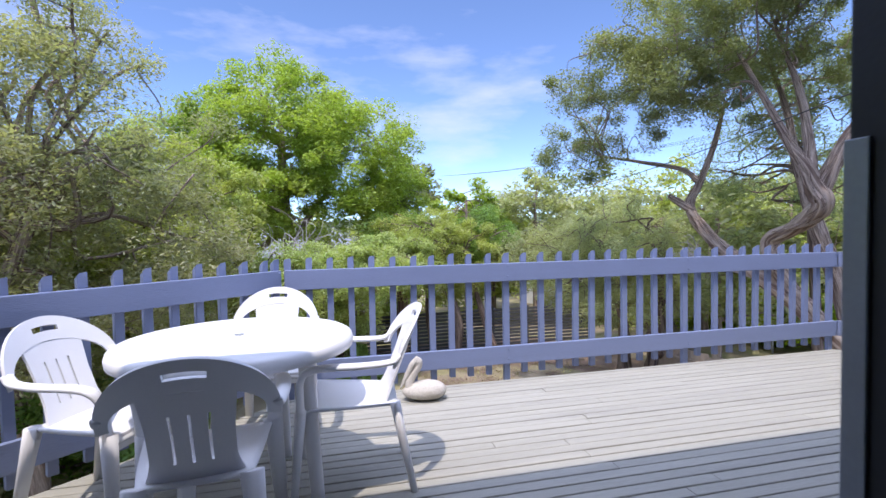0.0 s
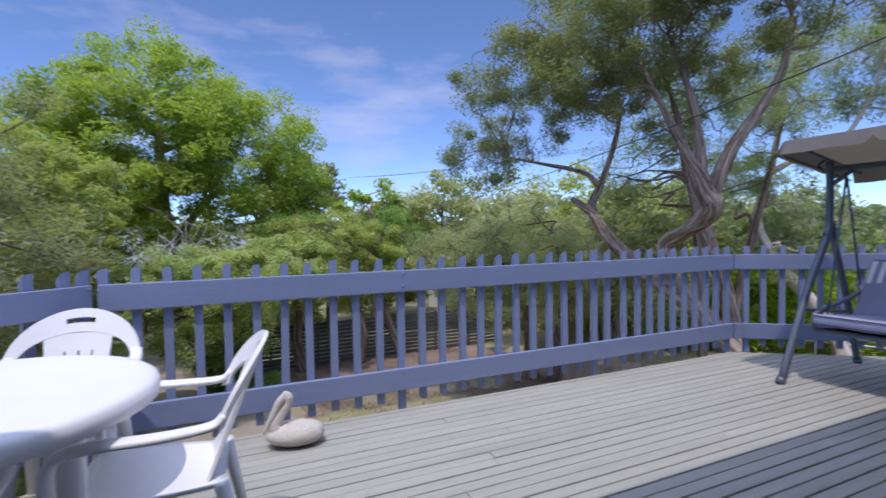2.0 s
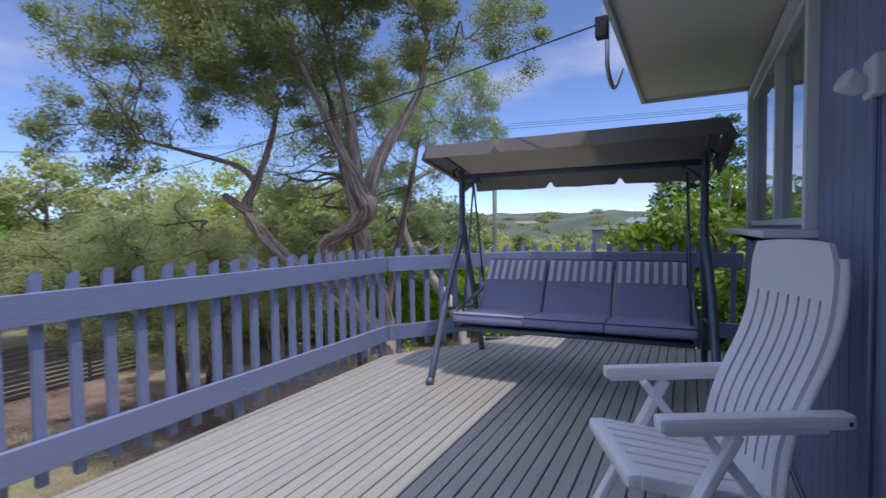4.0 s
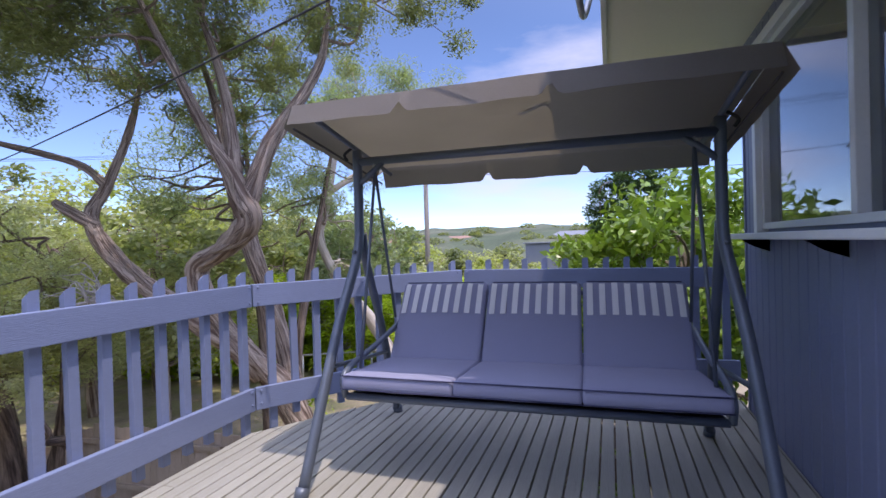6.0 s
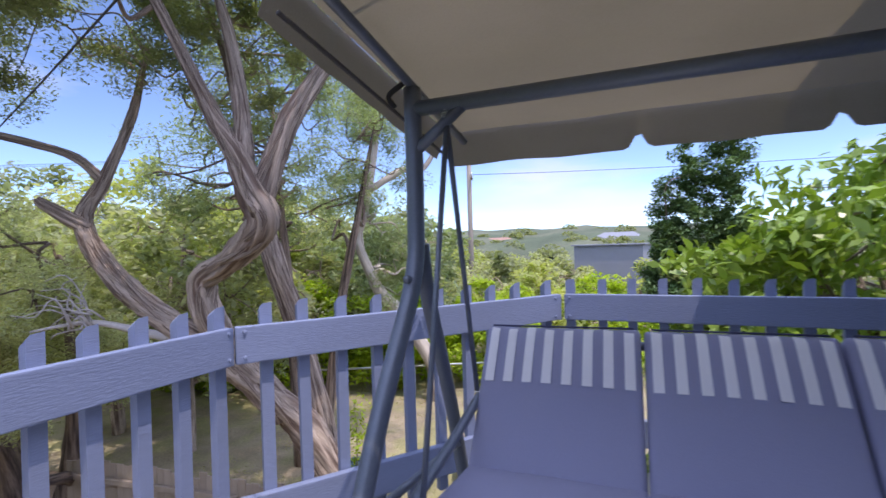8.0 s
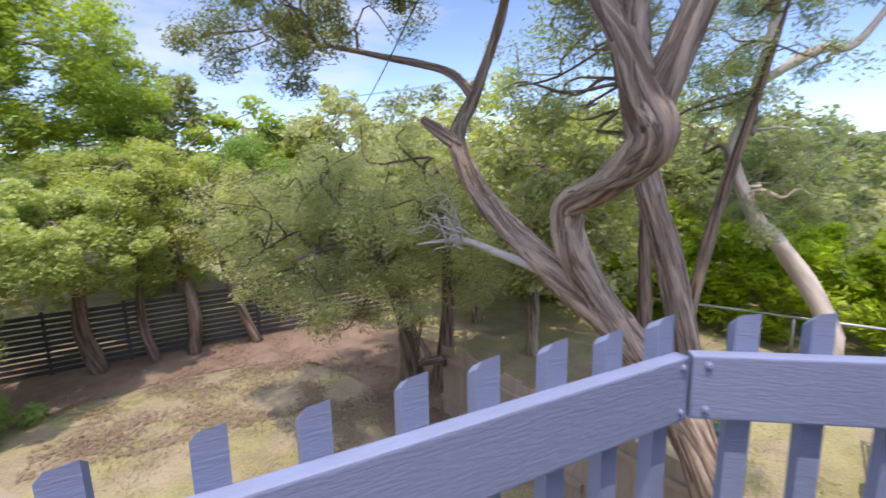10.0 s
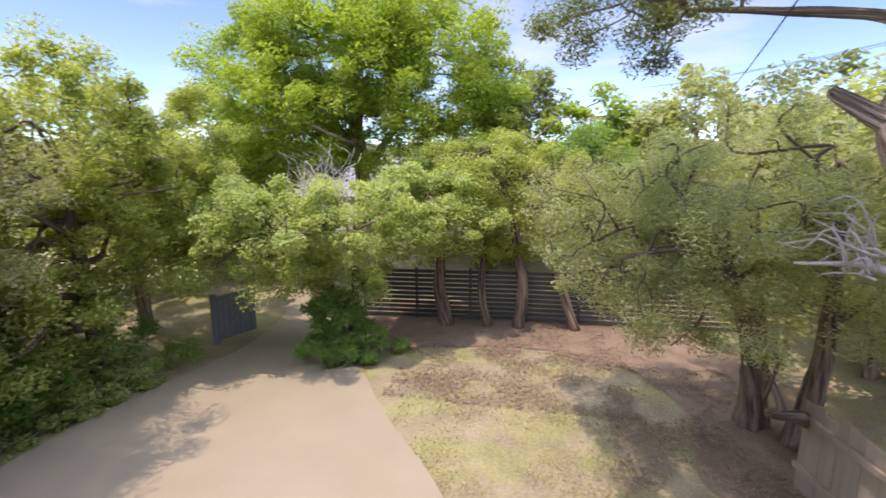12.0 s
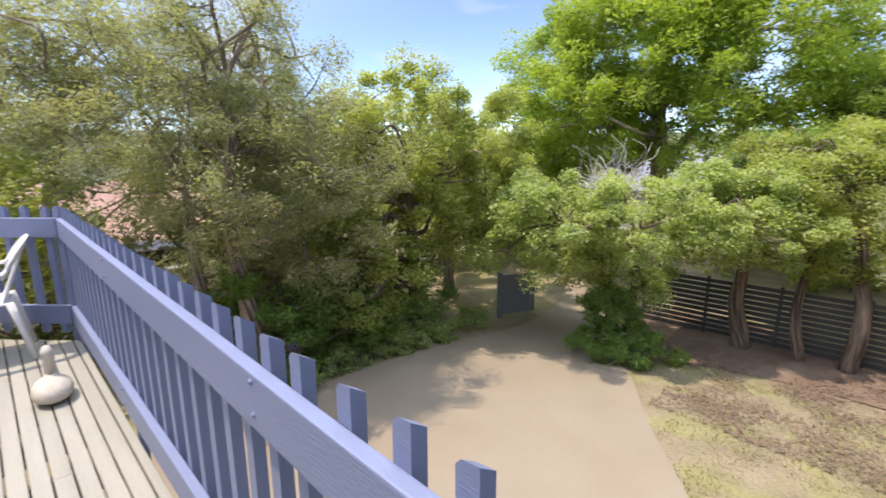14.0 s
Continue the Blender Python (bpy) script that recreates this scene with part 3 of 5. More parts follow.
# ---- house ----
HX = 5.985
WX0, WX1, WZ0, WZ1 = 3.5, 5.60, 1.20, 2.24
DX0, DX1 = -1.5, 0.80
wall = thing("wall_deck_side", 3.0, 0.36, GZ, 0, "blue painted vertical weatherboard house wall", "wall", "", "structure")
core = bmesh.new()
for lo, hi in (((DX1, 0.30, GZ), (WX0, 0.40, 2.6)), ((WX1, 0.30, GZ), (HX, 0.40, 2.6)), ((WX0, 0.30, GZ), (WX1, 0.40, WZ0)), ((WX0, 0.30, WZ1), (WX1, 0.40, 2.6)),
               ((DX0, 0.30, GZ), (DX1, 0.40, -0.002)), ((DX0, 0.30, 2.1), (DX1, 0.40, 2.6)), ((-4.0, 0.30, GZ), (DX0, 0.40, 2.6))):
    add_box(core, (lo[0] - 3.0, lo[1] - 0.36, lo[2] - GZ), (hi[0] - 3.0, hi[1] - 0.36, hi[2] - GZ))
part("wall_core", core, CLAD, wall)
x = -4.0
CW = 0.118
while x < HX - 0.02:
    x2 = min(x + CW - 0.006, HX)
    spans = [(GZ, 2.42)]
    if x2 > WX0 - 0.05 and x < WX1 + 0.05:
        spans = [(GZ, WZ0 - 0.06), (WZ1 + 0.07, 2.42)]
    if x2 > DX0 - 0.05 and x < DX1 + 0.07:
        spans = [(GZ, -0.03), (2.12, 2.42)]
    for z0, z1 in spans:
        if z1 - z0 > 0.02:
            e = 0.004
            vs = [(a - 3.0, b - 0.36, c - GZ) for c in (z0, z1) for a, b in ((x, 0.402), (x, 0.416), (x + e, 0.42), (x2 - e, 0.42), (x2, 0.416), (x2, 0.402))]
            fs = [tuple(range(6)), tuple(range(11, 5, -1))] + [(i, i + 6, (i + 1) % 6 + 6, (i + 1) % 6) for i in range(6)]
            mesh_object("board", vs, fs, CLAD, wall)
    x += CW
part("corner_trim", box((HX - 3.0, -0.02, 0), (HX + 0.025 - 3.0, 0.07, 2.42 - GZ), 0.003), CLAD, wall)
tagged(part("wall_gable", box((HX - 0.1, -6.0, GZ), (HX - 0.002, 0.298, 2.6)), CLAD), "blue painted gable end wall of the house", "wall", "", "structure")
# room behind the sliding door
for nm, lo, hi, mt in (("floor", (-3.9, -5.9, -0.06), (5.88, 0.298, -0.001), INDOOR), ("wall_back", (-3.9, -6.0, -0.001), (5.88, -5.9, 2.4), INDOOR),
                       ("wall_side_west", (-4.0, -6.0, GZ), (-3.902, 0.298, 2.6), INDOOR), ("ceiling", (-3.9, -5.9, 2.44), (5.88, 0.298, 2.5), INDOOR)):
    tagged(part(nm, box(lo, hi), mt), "plain cream plaster surface inside the house", nm.split("_")[0], "", "structure")
door = thing("door_1", DX1, 0.34, 0, 0, "open dark aluminium sliding door frame", "door", "", "structure")
part("jamb", box((-0.045, -0.07, 0.0), (-0.002, 0.075, 2.1), 0.004), DARK_ALU, door)
part("track_strip", box((-0.052, 0.045, 0.0), (-0.046, 0.078, 1.32), 0.002), GREY_ALU, door, "pale grey aluminium strip")
part("outer_trim", box((-0.001, 0.064, 0.0), (0.06, 0.10, 2.12), 0.004), TRIM, door)
for z in (1.30, 1.42, 1.55):
    part("screw", box((-0.0475, 0.0, z - 0.008), (-0.0455, 0.016, z + 0.008), 0.001), GALV, door)

eave = thing("eave", 1.0, 1.27, 2.42, 0, "cream painted house eave with a flat soffit", "eave", "", "structure")
part("soffit", box((-5.0, -0.85, 0.0), (HX - 1.0, 0.0, 0.03)), SOFFIT, eave)
part("fascia", box((-5.0, 0.001, -0.035), (HX - 1.0, 0.028, 0.075), 0.004), TRIM, eave)
part("barge_board", box((HX - 0.999, -1.2, -0.035), (HX - 0.975, 0.028, 0.075), 0.004), TRIM, eave)
part("quad_bead", box((-5.0, -0.872, -0.02), (HX - 1.0, -0.851, -0.002), 0.004), TRIM, eave)
roof = bmesh.new()
for q in ((-5.2, 0.03, 0.122), (HX - 0.95, 0.03, 0.122), (HX - 0.95, -8, 1.6), (-5.2, -8, 1.6)):
    roof.verts.new(q)
roof.verts.ensure_lookup_table()
rf = roof.faces.new(roof.verts)
bmesh.ops.solidify(roof, geom=[rf], thickness=0.04)
part("roof", roof, SHED, eave)
# conduit and bracket where the cable meets the eave
conduit = thing("conduit", 4.45, 1.33, 2.42, 0, "bent grey conduit pipe under the eave edge", "conduit")
tube("pipe", [(0, 0.06, 0.3), (0, 0.06, 0.0), (0.02, 0.06, -0.12), (0.12, 0.05, -0.2), (0.25, 0.04, -0.19), (0.42, 0.015, -0.02)], 0.016, GALV, conduit, segs=10)
flood = thing("junction_box", 4.05, 1.36, 2.46, 0, "black cable junction box fixed to the fascia", "junction box")
part("box", box((-0.035, -0.035, -0.11), (0.035, 0.04, 0.015), 0.008), BLACK, flood)
part("bracket", box((-0.015, -0.06, 0.0), (0.015, 0.0, 0.08), 0.003), GALV, flood)

window = thing("window_1", WX0, 0.40, WZ0, 0, "white framed window with a sliding glass pane", "window", "", "structure")
ww, wh = WX1 - WX0, WZ1 - WZ0
for nm, lo, hi in (("frame", (-0.06, -0.02, -0.02), (0.0, 0.06, wh + 0.06)), ("frame", (ww, -0.02, -0.02), (ww + 0.06, 0.06, wh + 0.06)), ("frame", (0.0, -0.02, wh), (ww, 0.06, wh + 0.06)),
                   ("sash", (0.001, -0.05, 0.0), (0.035, 0.03, wh)), ("sash", (ww - 0.035, -0.05, 0.0), (ww - 0.001, 0.03, wh)), ("sash", (ww * 0.46, -0.05, 0.035), (ww * 0.46 + 0.045, 0.03, wh - 0.035)),
                   ("sash", (0.035, -0.05, 0.0), (ww - 0.035, 0.03, 0.035)), ("sash", (0.035, -0.05, wh - 0.035), (ww - 0.035, 0.03, wh))):
    part(nm, box(lo, hi, 0.003), TRIM, window)
for x0, x1, yy in ((0.035, ww * 0.46, -0.02), (ww * 0.46 + 0.045, ww - 0.035, -0.01)):
    pane = part("pane", box((x0, yy, 0.035), (x1, yy + 0.005, wh - 0.035)), glass, window)
    pane.visible_shadow = False
part("sill", box((-0.1, -0.02, -0.055), (ww + 0.16, 0.21, -0.022), 0.006), TRIM, window)
for xb in (0.1, ww * 0.5, ww - 0.1):
    br = bmesh.new()
    vs = [br.verts.new(q) for q in ((xb, 0.021, -0.056), (xb, 0.17, -0.056), (xb, 0.10, -0.10), (xb, 0.021, -0.13))]
    f = br.faces.new(vs)
    bmesh.ops.solidify(br, geom=[f], thickness=0.03)
    part("bracket", br, TRIM, window)
curtain = thing("curtain", WX0 + 0.1, 0.22, WZ0 - 0.1, 0, "dark curtain hanging behind the window", "curtain")
cv = []
for i in range(60):
    cv += [(i * 0.018, 0.02 * math.sin(i * 1.1), 0.0), (i * 0.018, 0.02 * math.sin(i * 1.1), 1.25)]
mesh_object("cloth", cv, [(2 * i, 2 * i + 2, 2 * i + 3, 2 * i + 1) for i in range(59)], CURTAIN, curtain, "", True)
lamp = thing("wall_light", 2.72, 0.42, 1.60, 0, "white outdoor wall light on the blue wall", "wall light")
part("base", box((-0.05, 0.0, -0.05), (0.05, 0.03, 0.06), 0.008), TRIM, lamp)
lv, lf = lathe([(0.016, 0.0), (0.028, 0.015), (0.036, 0.06), (0.030, 0.064)], 16)
head = mesh_object("head", lv, lf, TRIM, lamp, "", True)
head.matrix_local = pose(0.03, 0.03, -0.02, -60, 0, 20)
tube("cable", [(0, 0.012, -0.05), (0, 0.012, -0.6), (0, 0.012, -1.7)], 0.007, CLAD, lamp, segs=6, curve=False)


# ---- plastic table and chairs ----


def round_table(x, y):
    t = thing("round_table", x, y, 0, 20, "round white plastic patio table with a parasol hole", "table")
    v, f = lathe([(0.012, 0.735), (0.018, 0.744), (0.03, 0.745), (0.46, 0.744), (0.492, 0.740), (0.51, 0.728), (0.516, 0.705), (0.512, 0.682), (0.502, 0.682), (0.500, 0.715), (0.03, 0.722)], 72)
    mesh_object("tabletop", v, f, PLASTIC, t, "", True)
    v, f = lathe([(0.021, 0.7455), (0.021, 0.748), (0.014, 0.748), (0.014, 0.735)], 20)
    mesh_object("hole_ring", v, f, GALV, t, "small grey hole ring", True)
    for k in range(4):
        w = math.pi / 4 + k * math.pi / 2
        c, s = math.cos(w), math.sin(w)
        tube("leg", [(0.335 * c, 0.335 * s, 0.721), (0.345 * c, 0.345 * s, 0.4), (0.375 * c, 0.375 * s, 0.0)], [0.043, 0.036, 0.029], PLASTIC, t, segs=16)
    return t


round_table(-0.38, 2.225)


def plastic_chair():
    """Local +y is the way the sitter faces; the origin lies on the floor under the seat."""
    c = thing("plastic_chair", 0, 0, 0, 0, "white moulded plastic garden chair with slotted back and arms", "chair", "chairs round the table")
    def lean(px, h):
        return Vector((px, -0.19 - (h - 0.42) * 0.40 + 0.85 * px * px, h))

    def waist(h):
        return 0.128 + 0.10 * max(0.0, h - 0.60) ** 1.0 + 1.1 * max(0.0, 0.50 - h) ** 1.6

    # centre splat with three slots
    cols = [-1.0, -0.75, -0.46, -0.39, -0.2, -0.035, 0.035, 0.2, 0.39, 0.46, 0.75, 1.0]
    shell("backrest", cols, list(np.linspace(0.395, 0.735, 18)), lambda u, h: lean(u * waist(h), h),
          lambda u, h: 0.47 < h < 0.65 and (abs(u) < 0.035 or 0.39 < abs(u) < 0.46), 0.011, PLASTIC, c)

    # arched top with a grip hole, running down into the arms
    def arch(w_, v_):
        th = radians(w_)
        return lean((0.226 + 0.044 * v_) * math.sin(th), 0.622 + (0.112 + 0.108 * v_) * math.cos(th) + 0.004)

    shell("top_arch", [-98 + 7 * k for k in range(29)], [0.0, 0.18, 0.40, 0.62, 0.82, 1.0], arch, lambda w_, v_: abs(w_) < 14 and 0.40 < v_ < 0.62, 0.013, PLASTIC, c)
    # seat shell
    n = 14
    tops, lows = [], []
    for j in range(n + 1):
        for i in range(n + 1):
            u, w = i / n * 2 - 1, j / n
            wide = 0.165 + 0.07 * w ** 0.7
            px, py = u * wide, -0.215 + 0.45 * w
            z = 0.412 + 0.020 * w - 0.018 * (1 - u * u) * math.sin(math.pi * min(1, w * 1.1)) - 0.035 * max(0.0, w - 0.86) / 0.14
            tops.append((px, py, z))
            lows.append((px, py, z - 0.012))
    vs = tops + lows
    m_ = (n + 1) ** 2
    fs = []
    for j in range(n):
        for i in range(n):
            a = j * (n + 1) + i
            fs.append((a, a + 1, a + n + 2, a + n + 1))
            fs.append((a + m_ + n + 1, a + m_ + n + 2, a + m_ + 1, a + m_))
    ring = [i for i in range(n + 1)] + [j * (n + 1) + n for j in range(1, n + 1)] + [n * (n + 1) + i for i in range(n - 1, -1, -1)] + [j * (n + 1) for j in range(n - 1, 0, -1)]
    for a, b in zip(ring, ring[1:] + ring[:1]):
        fs.append((b, a, a + m_, b + m_))
    mesh_object("seat", vs, fs, PLASTIC, c, "", True)
    # apron under the seat
    part("seat_apron", box((-0.205, 0.195, 0.352), (0.205, 0.222, 0.418), 0.01), PLASTIC, c)
    for s in (-1, 1):
        path = [(0.250 * s, -0.225, 0.655), (0.256 * s, -0.185, 0.626), (0.274 * s, -0.05, 0.622), (0.280 * s, 0.09, 0.626), (0.272 * s, 0.175, 0.612), (0.258 * s, 0.208, 0.565), (0.246 * s, 0.212, 0.48), (0.238 * s, 0.212, 0.40)]
        pts, rad = smooth_path(path, [0.024, 0.026, 0.028, 0.030, 0.029, 0.028, 0.028, 0.034], 5)
        v, f = tube_data(pts, rad, 12, 0.52)
        mesh_object("armrest", v, f, PLASTIC, c, "", True)
        for y0, y1, z1, lx in ((0.212, 0.25, 0.43, 0.232), (-0.205, -0.285, 0.415, 0.17)):
            v, f = tube_data([(lx * s, y0, z1), ((lx + 0.012) * s, (y0 * 2 + y1) / 3, z1 * 0.66), ((lx + 0.03) * s, y1, 0.0)], [0.040, 0.033, 0.025], 12, 0.62)
            mesh_object("leg", v, f, PLASTIC, c, "", True)
    return c


chair_a = plastic_chair()
chair_a.matrix_world = pose(0.115, 2.25, 0, 0, 0, 88)
copy_thing(chair_a, pose(-0.335, 2.93, 0, 0, 0, 176))
copy_thing(chair_a, pose(-0.93, 2.27, 0, 0, 0, -112))
copy_thing(chair_a, pose(-0.425, 1.75, 0, 0, 0, 6))


# ---- pelican ornament ----


def pelican(x, y, rz):
    bm = bmesh.new()
    bmesh.ops.create_uvsphere(bm, u_segments=28, v_segments=18, radius=1.0)
    for v in bm.verts:
        q = v.co.copy()
        v.co = Vector((q.x * 0.16 * (1 - 0.12 * q.x), q.y * 0.10, 0.062 + q.z * (0.075 if q.z > 0 else 0.062)))
        v.co.z += 0.004 * noise.noise(Vector((q.x * 5, q.y * 6, q.z * 6)))
    pieces = []
    pts, rad = smooth_path([(-0.085, 0, 0.07), (-0.125, 0, 0.12), (-0.10, 0, 0.18), (-0.062, 0, 0.235), (-0.058, 0, 0.275), (-0.085, 0, 0.297)], [0.05, 0.036, 0.029, 0.026, 0.03, 0.022], 5)
    pieces.append(tube_data(pts, rad, 14))
    pts, rad = smooth_path([(-0.075, 0, 0.285), (-0.105, 0, 0.25), (-0.145, 0, 0.17), (-0.19, 0, 0.085)], [0.028, 0.03, 0.026, 0.008], 5)
    pieces.append(tube_data(pts, rad, 12, 0.75))
    v, f = joined(pieces)
    vs = [bm.verts.new(q) for q in v]
    for q in f:
        bm.faces.new([vs[i] for i in q])
    ob = part("pelican_statue", bm, STONE, None, "", True)
    ob.matrix_world = pose(x, y, 0, 0, 0, rz)
    return tagged(ob, "cream cast stone pelican ornament resting on the deck", "statue")


pelican(0.69, 3.22, -6)


# ---- slatted lounge chair ----


def lounge_chair(x, y, rz):
    c = thing("lounge_chair", x, y, 0, rz, "white slatted plastic reclining garden chair with flat arms", "chair")
    w = 0.205
    # seat frame and slats run front to back, dipping to the rear
    sf, sr = Vector((0, 0.30, 0.445)), Vector((0, -0.14, 0.36))
    for s in (-1, 1):
        part("seat_rail", beam(sf + Vector((w * s, 0, 0)), sr + Vector((w * s, 0, 0)), 0.032, 0.045, 0.006), PLASTIC, c)
    for k in range(6):
        px = -0.16 + k * 0.064
        part("seat_slat", beam(sf + Vector((px, 0.0, 0.012)), sr + Vector((px, 0, 0.012)), 0.050, 0.018, 0.006), PLASTIC, c)
    part("seat_front", beam((-w - 0.015, 0.315, 0.443), (w + 0.015, 0.315, 0.443), 0.05, 0.05, 0.016), PLASTIC, c)
    b0, b1 = Vector((0, -0.11, 0.36)), Vector((0, -0.30, 1.135))
    d = (b1 - b0).normalized()
    nrm = Vector((1, 0, 0)).cross(d)

    def sway(h):
        return 0.024 * math.sin(h * 8.6)

    def back(px, h):
        k = 1.0 if h < 0.70 else 1.0 - 0.14 * ((h - 0.70) / 0.10) ** 2
        return b0 + Vector((px * k, 0, 0)) + d * (h + (0.012 * (1 - (px / 0.2) ** 2) if h > 0.75 else 0.0)) - nrm * (sway(h) + 0.25 * px * px)

    cols = sorted([-0.20, 0.20] + [-0.15 + 0.05 * k + e for k in range(7) for e in (-0.006, 0.006)])
    shell("backrest", cols, [0.0, 0.04, 0.085] + list(np.linspace(0.13, 0.63, 13)) + [0.67, 0.70, 0.73, 0.76, 0.785, 0.80], back,
          lambda px, h: 0.085 < h < 0.63 and min((px + 0.15) % 0.05, 0.05 - (px + 0.15) % 0.05) < 0.006 and abs(px) < 0.16, 0.016, PLASTIC, c)
    for s in (-1, 1):
        # the returned edge of the back shell
        pts = [b0 + Vector((s * 0.196, 0, 0)) + d * h - nrm * (sway(h) - 0.002) for h in np.linspace(0.0, 0.76, 14)]
        v, f = tube_data(pts, [0.026] * 13 + [0.018], 10, 0.55)
        mesh_object("side_rail", v, f, PLASTIC, c, "", True)
        px = s * 0.25
        part("armrest", beam((px, 0.27, 0.635), (px, -0.27, 0.648), 0.055, 0.044, 0.012), PLASTIC, c)
        part("arm_edge", beam((px, 0.25, 0.611), (px, -0.20, 0.622), 0.042, 0.018, 0.005), PLASTIC, c)
        part("front_leg", beam((s * 0.243, 0.04, 0.606), (s * 0.243, 0.36, 0.0), 0.048, 0.030, 0.008), PLASTIC, c)
        part("rear_leg", beam((s * 0.222, 0.13, 0.606), (s * 0.222, -0.34, 0.0), 0.048, 0.028, 0.008), PLASTIC, c)
        part("arm_bolt", box((px + s * 0.0275, -0.255, 0.640), (px + s * 0.030, -0.245, 0.650)), BLACK, c)
    return c


lounge_chair(2.80, 0.83, 25)


# ---- swing seat ----


def cushion_mesh(w, d, h, puff=0.02):
    """A box cushion with bulging faces: centred in x and y, from z=0."""
    bm = box((-w / 2, -d / 2, 0), (w / 2, d / 2, h), 0.018)
    bmesh.ops.subdivide_edges(bm, edges=[e for e in bm.edges if e.calc_length() > min(w, d) * 0.6], cuts=9, use_grid_fill=True)
    for v in bm.verts:
        a, b = v.co.x / (w / 2), v.co.y / (d / 2)
        k = max(0.0, (1 - a * a)) * max(0.0, (1 - b * b))
        v.co.z += puff * k * (1 if v.co.z > h / 2 else -1) + 0.004 * noise.noise(Vector((v.co.x * 7, v.co.y * 7, h * 9)))
        if abs(v.co.z - h / 2) < h * 0.4:
            v.co.x *= 1.012
            v.co.y *= 1.012
    return bm


def swing_seat(x, y, rz):
    """Local +x runs along the seat, local -y is the way the sitter faces."""
    s = thing("swing_seat", x, y, 0, rz, "three-seat garden swing with blue cushions and a taupe canopy", "swing seat")
    W = 0.93
    for k in (-1, 1):
        px = k * W
        fx = k * (W + 0.05)
        tube("front_leg", [(fx, -0.56, 0.0), (fx - 0.02 * k, -0.22, 0.72), (px, -0.02, 1.12), (px, 0.02, 1.34), (px, 0.02, 1.72)], 0.027, STEEL, s, segs=14)
        tube("rear_leg", [(fx, 0.62, 0.0), (fx - 0.02 * k, 0.36, 0.62), (px, 0.10, 1.06), (px, 0.055, 1.24)], 0.025, STEEL, s, segs=12)
        tube("foot_cap", [(fx, -0.567, 0.0), (fx, -0.545, 0.045)], 0.034, STEEL, s, segs=12, curve=False)
        tube("foot_cap", [(fx, 0.627, 0.0), (fx, 0.605, 0.045)], 0.032, STEEL, s, segs=12, curve=False)
        for zz in (1.14, 1.06):
            tube("bolt", [(px, -0.045, zz), (px, -0.06, zz)], 0.012, STEEL, s, segs=8, curve=False)
        tube("corner_brace", [(px, 0.02, 1.52), (px - k * 0.16, 0.02, 1.645)], 0.018, STEEL, s, segs=8, curve=False)
        tube("side_strut", [(fx - 0.02 * k, -0.30, 0.55), (fx - 0.02 * k, 0.42, 0.47)], 0.013, STEEL, s, segs=8, curve=False)
        # hangers
        hx = k * (W - 0.11)
        tube("hanger", [(hx, 0.02, 1.60), (hx + 0.02 * k, -0.20, 0.50)], 0.009, STEEL, s, segs=8, curve=False)
        tube("hanger", [(hx, 0.02, 1.60), (hx + 0.02 * k, 0.30, 0.72)], 0.009, STEEL, s, segs=8, curve=False)
        v, f = joined([tube_data([(hx, 0.02, 1.645 - q * 0.007), (hx, 0.02, 1.642 - q * 0.007)], [0.016, 0.016], 8) for q in range(7)])
        mesh_object("spring", v, f, GALV, s)
        # arm of the seat
        ax = k * (W - 0.06)
        tube("seat_arm", [(ax, 0.42, 0.66), (ax, 0.10, 0.60), (ax, -0.24, 0.55), (ax, -0.33, 0.50), (ax, -0.31, 0.41)], 0.017, STEEL, s, segs=10)
        tube("canopy_arm", [(px, -0.44, 1.80), (px, 0.5, 1.65)], 0.014, STEEL, s, segs=8, curve=False)
    tube("top_bar", [(-W, 0.02, 1.655), (W, 0.02, 1.655)], 0.024, STEEL, s, segs=12, curve=False)
    tube("seat_frame", [(-W + 0.07, -0.31, 0.410), (W - 0.07, -0.31, 0.410)], 0.018, STEEL, s, segs=10, curve=False)
    tube("seat_frame", [(-W + 0.07, 0.22, 0.360), (W - 0.07, 0.22, 0.360)], 0.018, STEEL, s, segs=10, curve=False)
    tube("back_frame", [(-W + 0.07, 0.605, 0.84), (W - 0.07, 0.605, 0.84)], 0.016, STEEL, s, segs=10, curve=False)
    mesh_w = bmesh.new()
    for q in ((-W + 0.08, -0.30, 0.424), (W - 0.08, -0.30, 0.424), (W - 0.08, 0.22, 0.376), (-W + 0.08, 0.22, 0.376)):
        mesh_w.verts.new(q)
    mesh_w.verts.ensure_lookup_table()
    fce = mesh_w.faces.new(mesh_w.verts)
    bmesh.ops.solidify(mesh_w, geom=[fce], thickness=0.006)
    part("sling", mesh_w, CANVAS_DARK, s)
    cw = 0.573
    for k in range(3):
        cx = (k - 1) * (cw + 0.004)
        sc = part("seat_cushion", cushion_mesh(cw, 0.60, 0.08, 0.016), CUSHION, s, "", True)
        sc.matrix_local = pose(cx, -0.06, 0.428, -5, 0, (k - 1) * 0.6)
        for zz in (0.008, 0.072):
            pth = [(-cw / 2 - 0.003, -0.306, zz), (cw / 2 + 0.003, -0.306, zz)]
            pp = tube("piping", pth, 0.0035, PIPING, sc, segs=6, curve=False)
        bc = part("back_cushion", cushion_mesh(cw - 0.012, 0.57, 0.075, 0.016), CUSHION, s, "", True)
        bc.matrix_local = pose(cx, 0.262, 0.408, 0, 0, 0) @ pose(0, 0, 0, 54, 0, 0) @ pose(0, 0.285, 0, 0, 0, (1 - k) * 0.5)
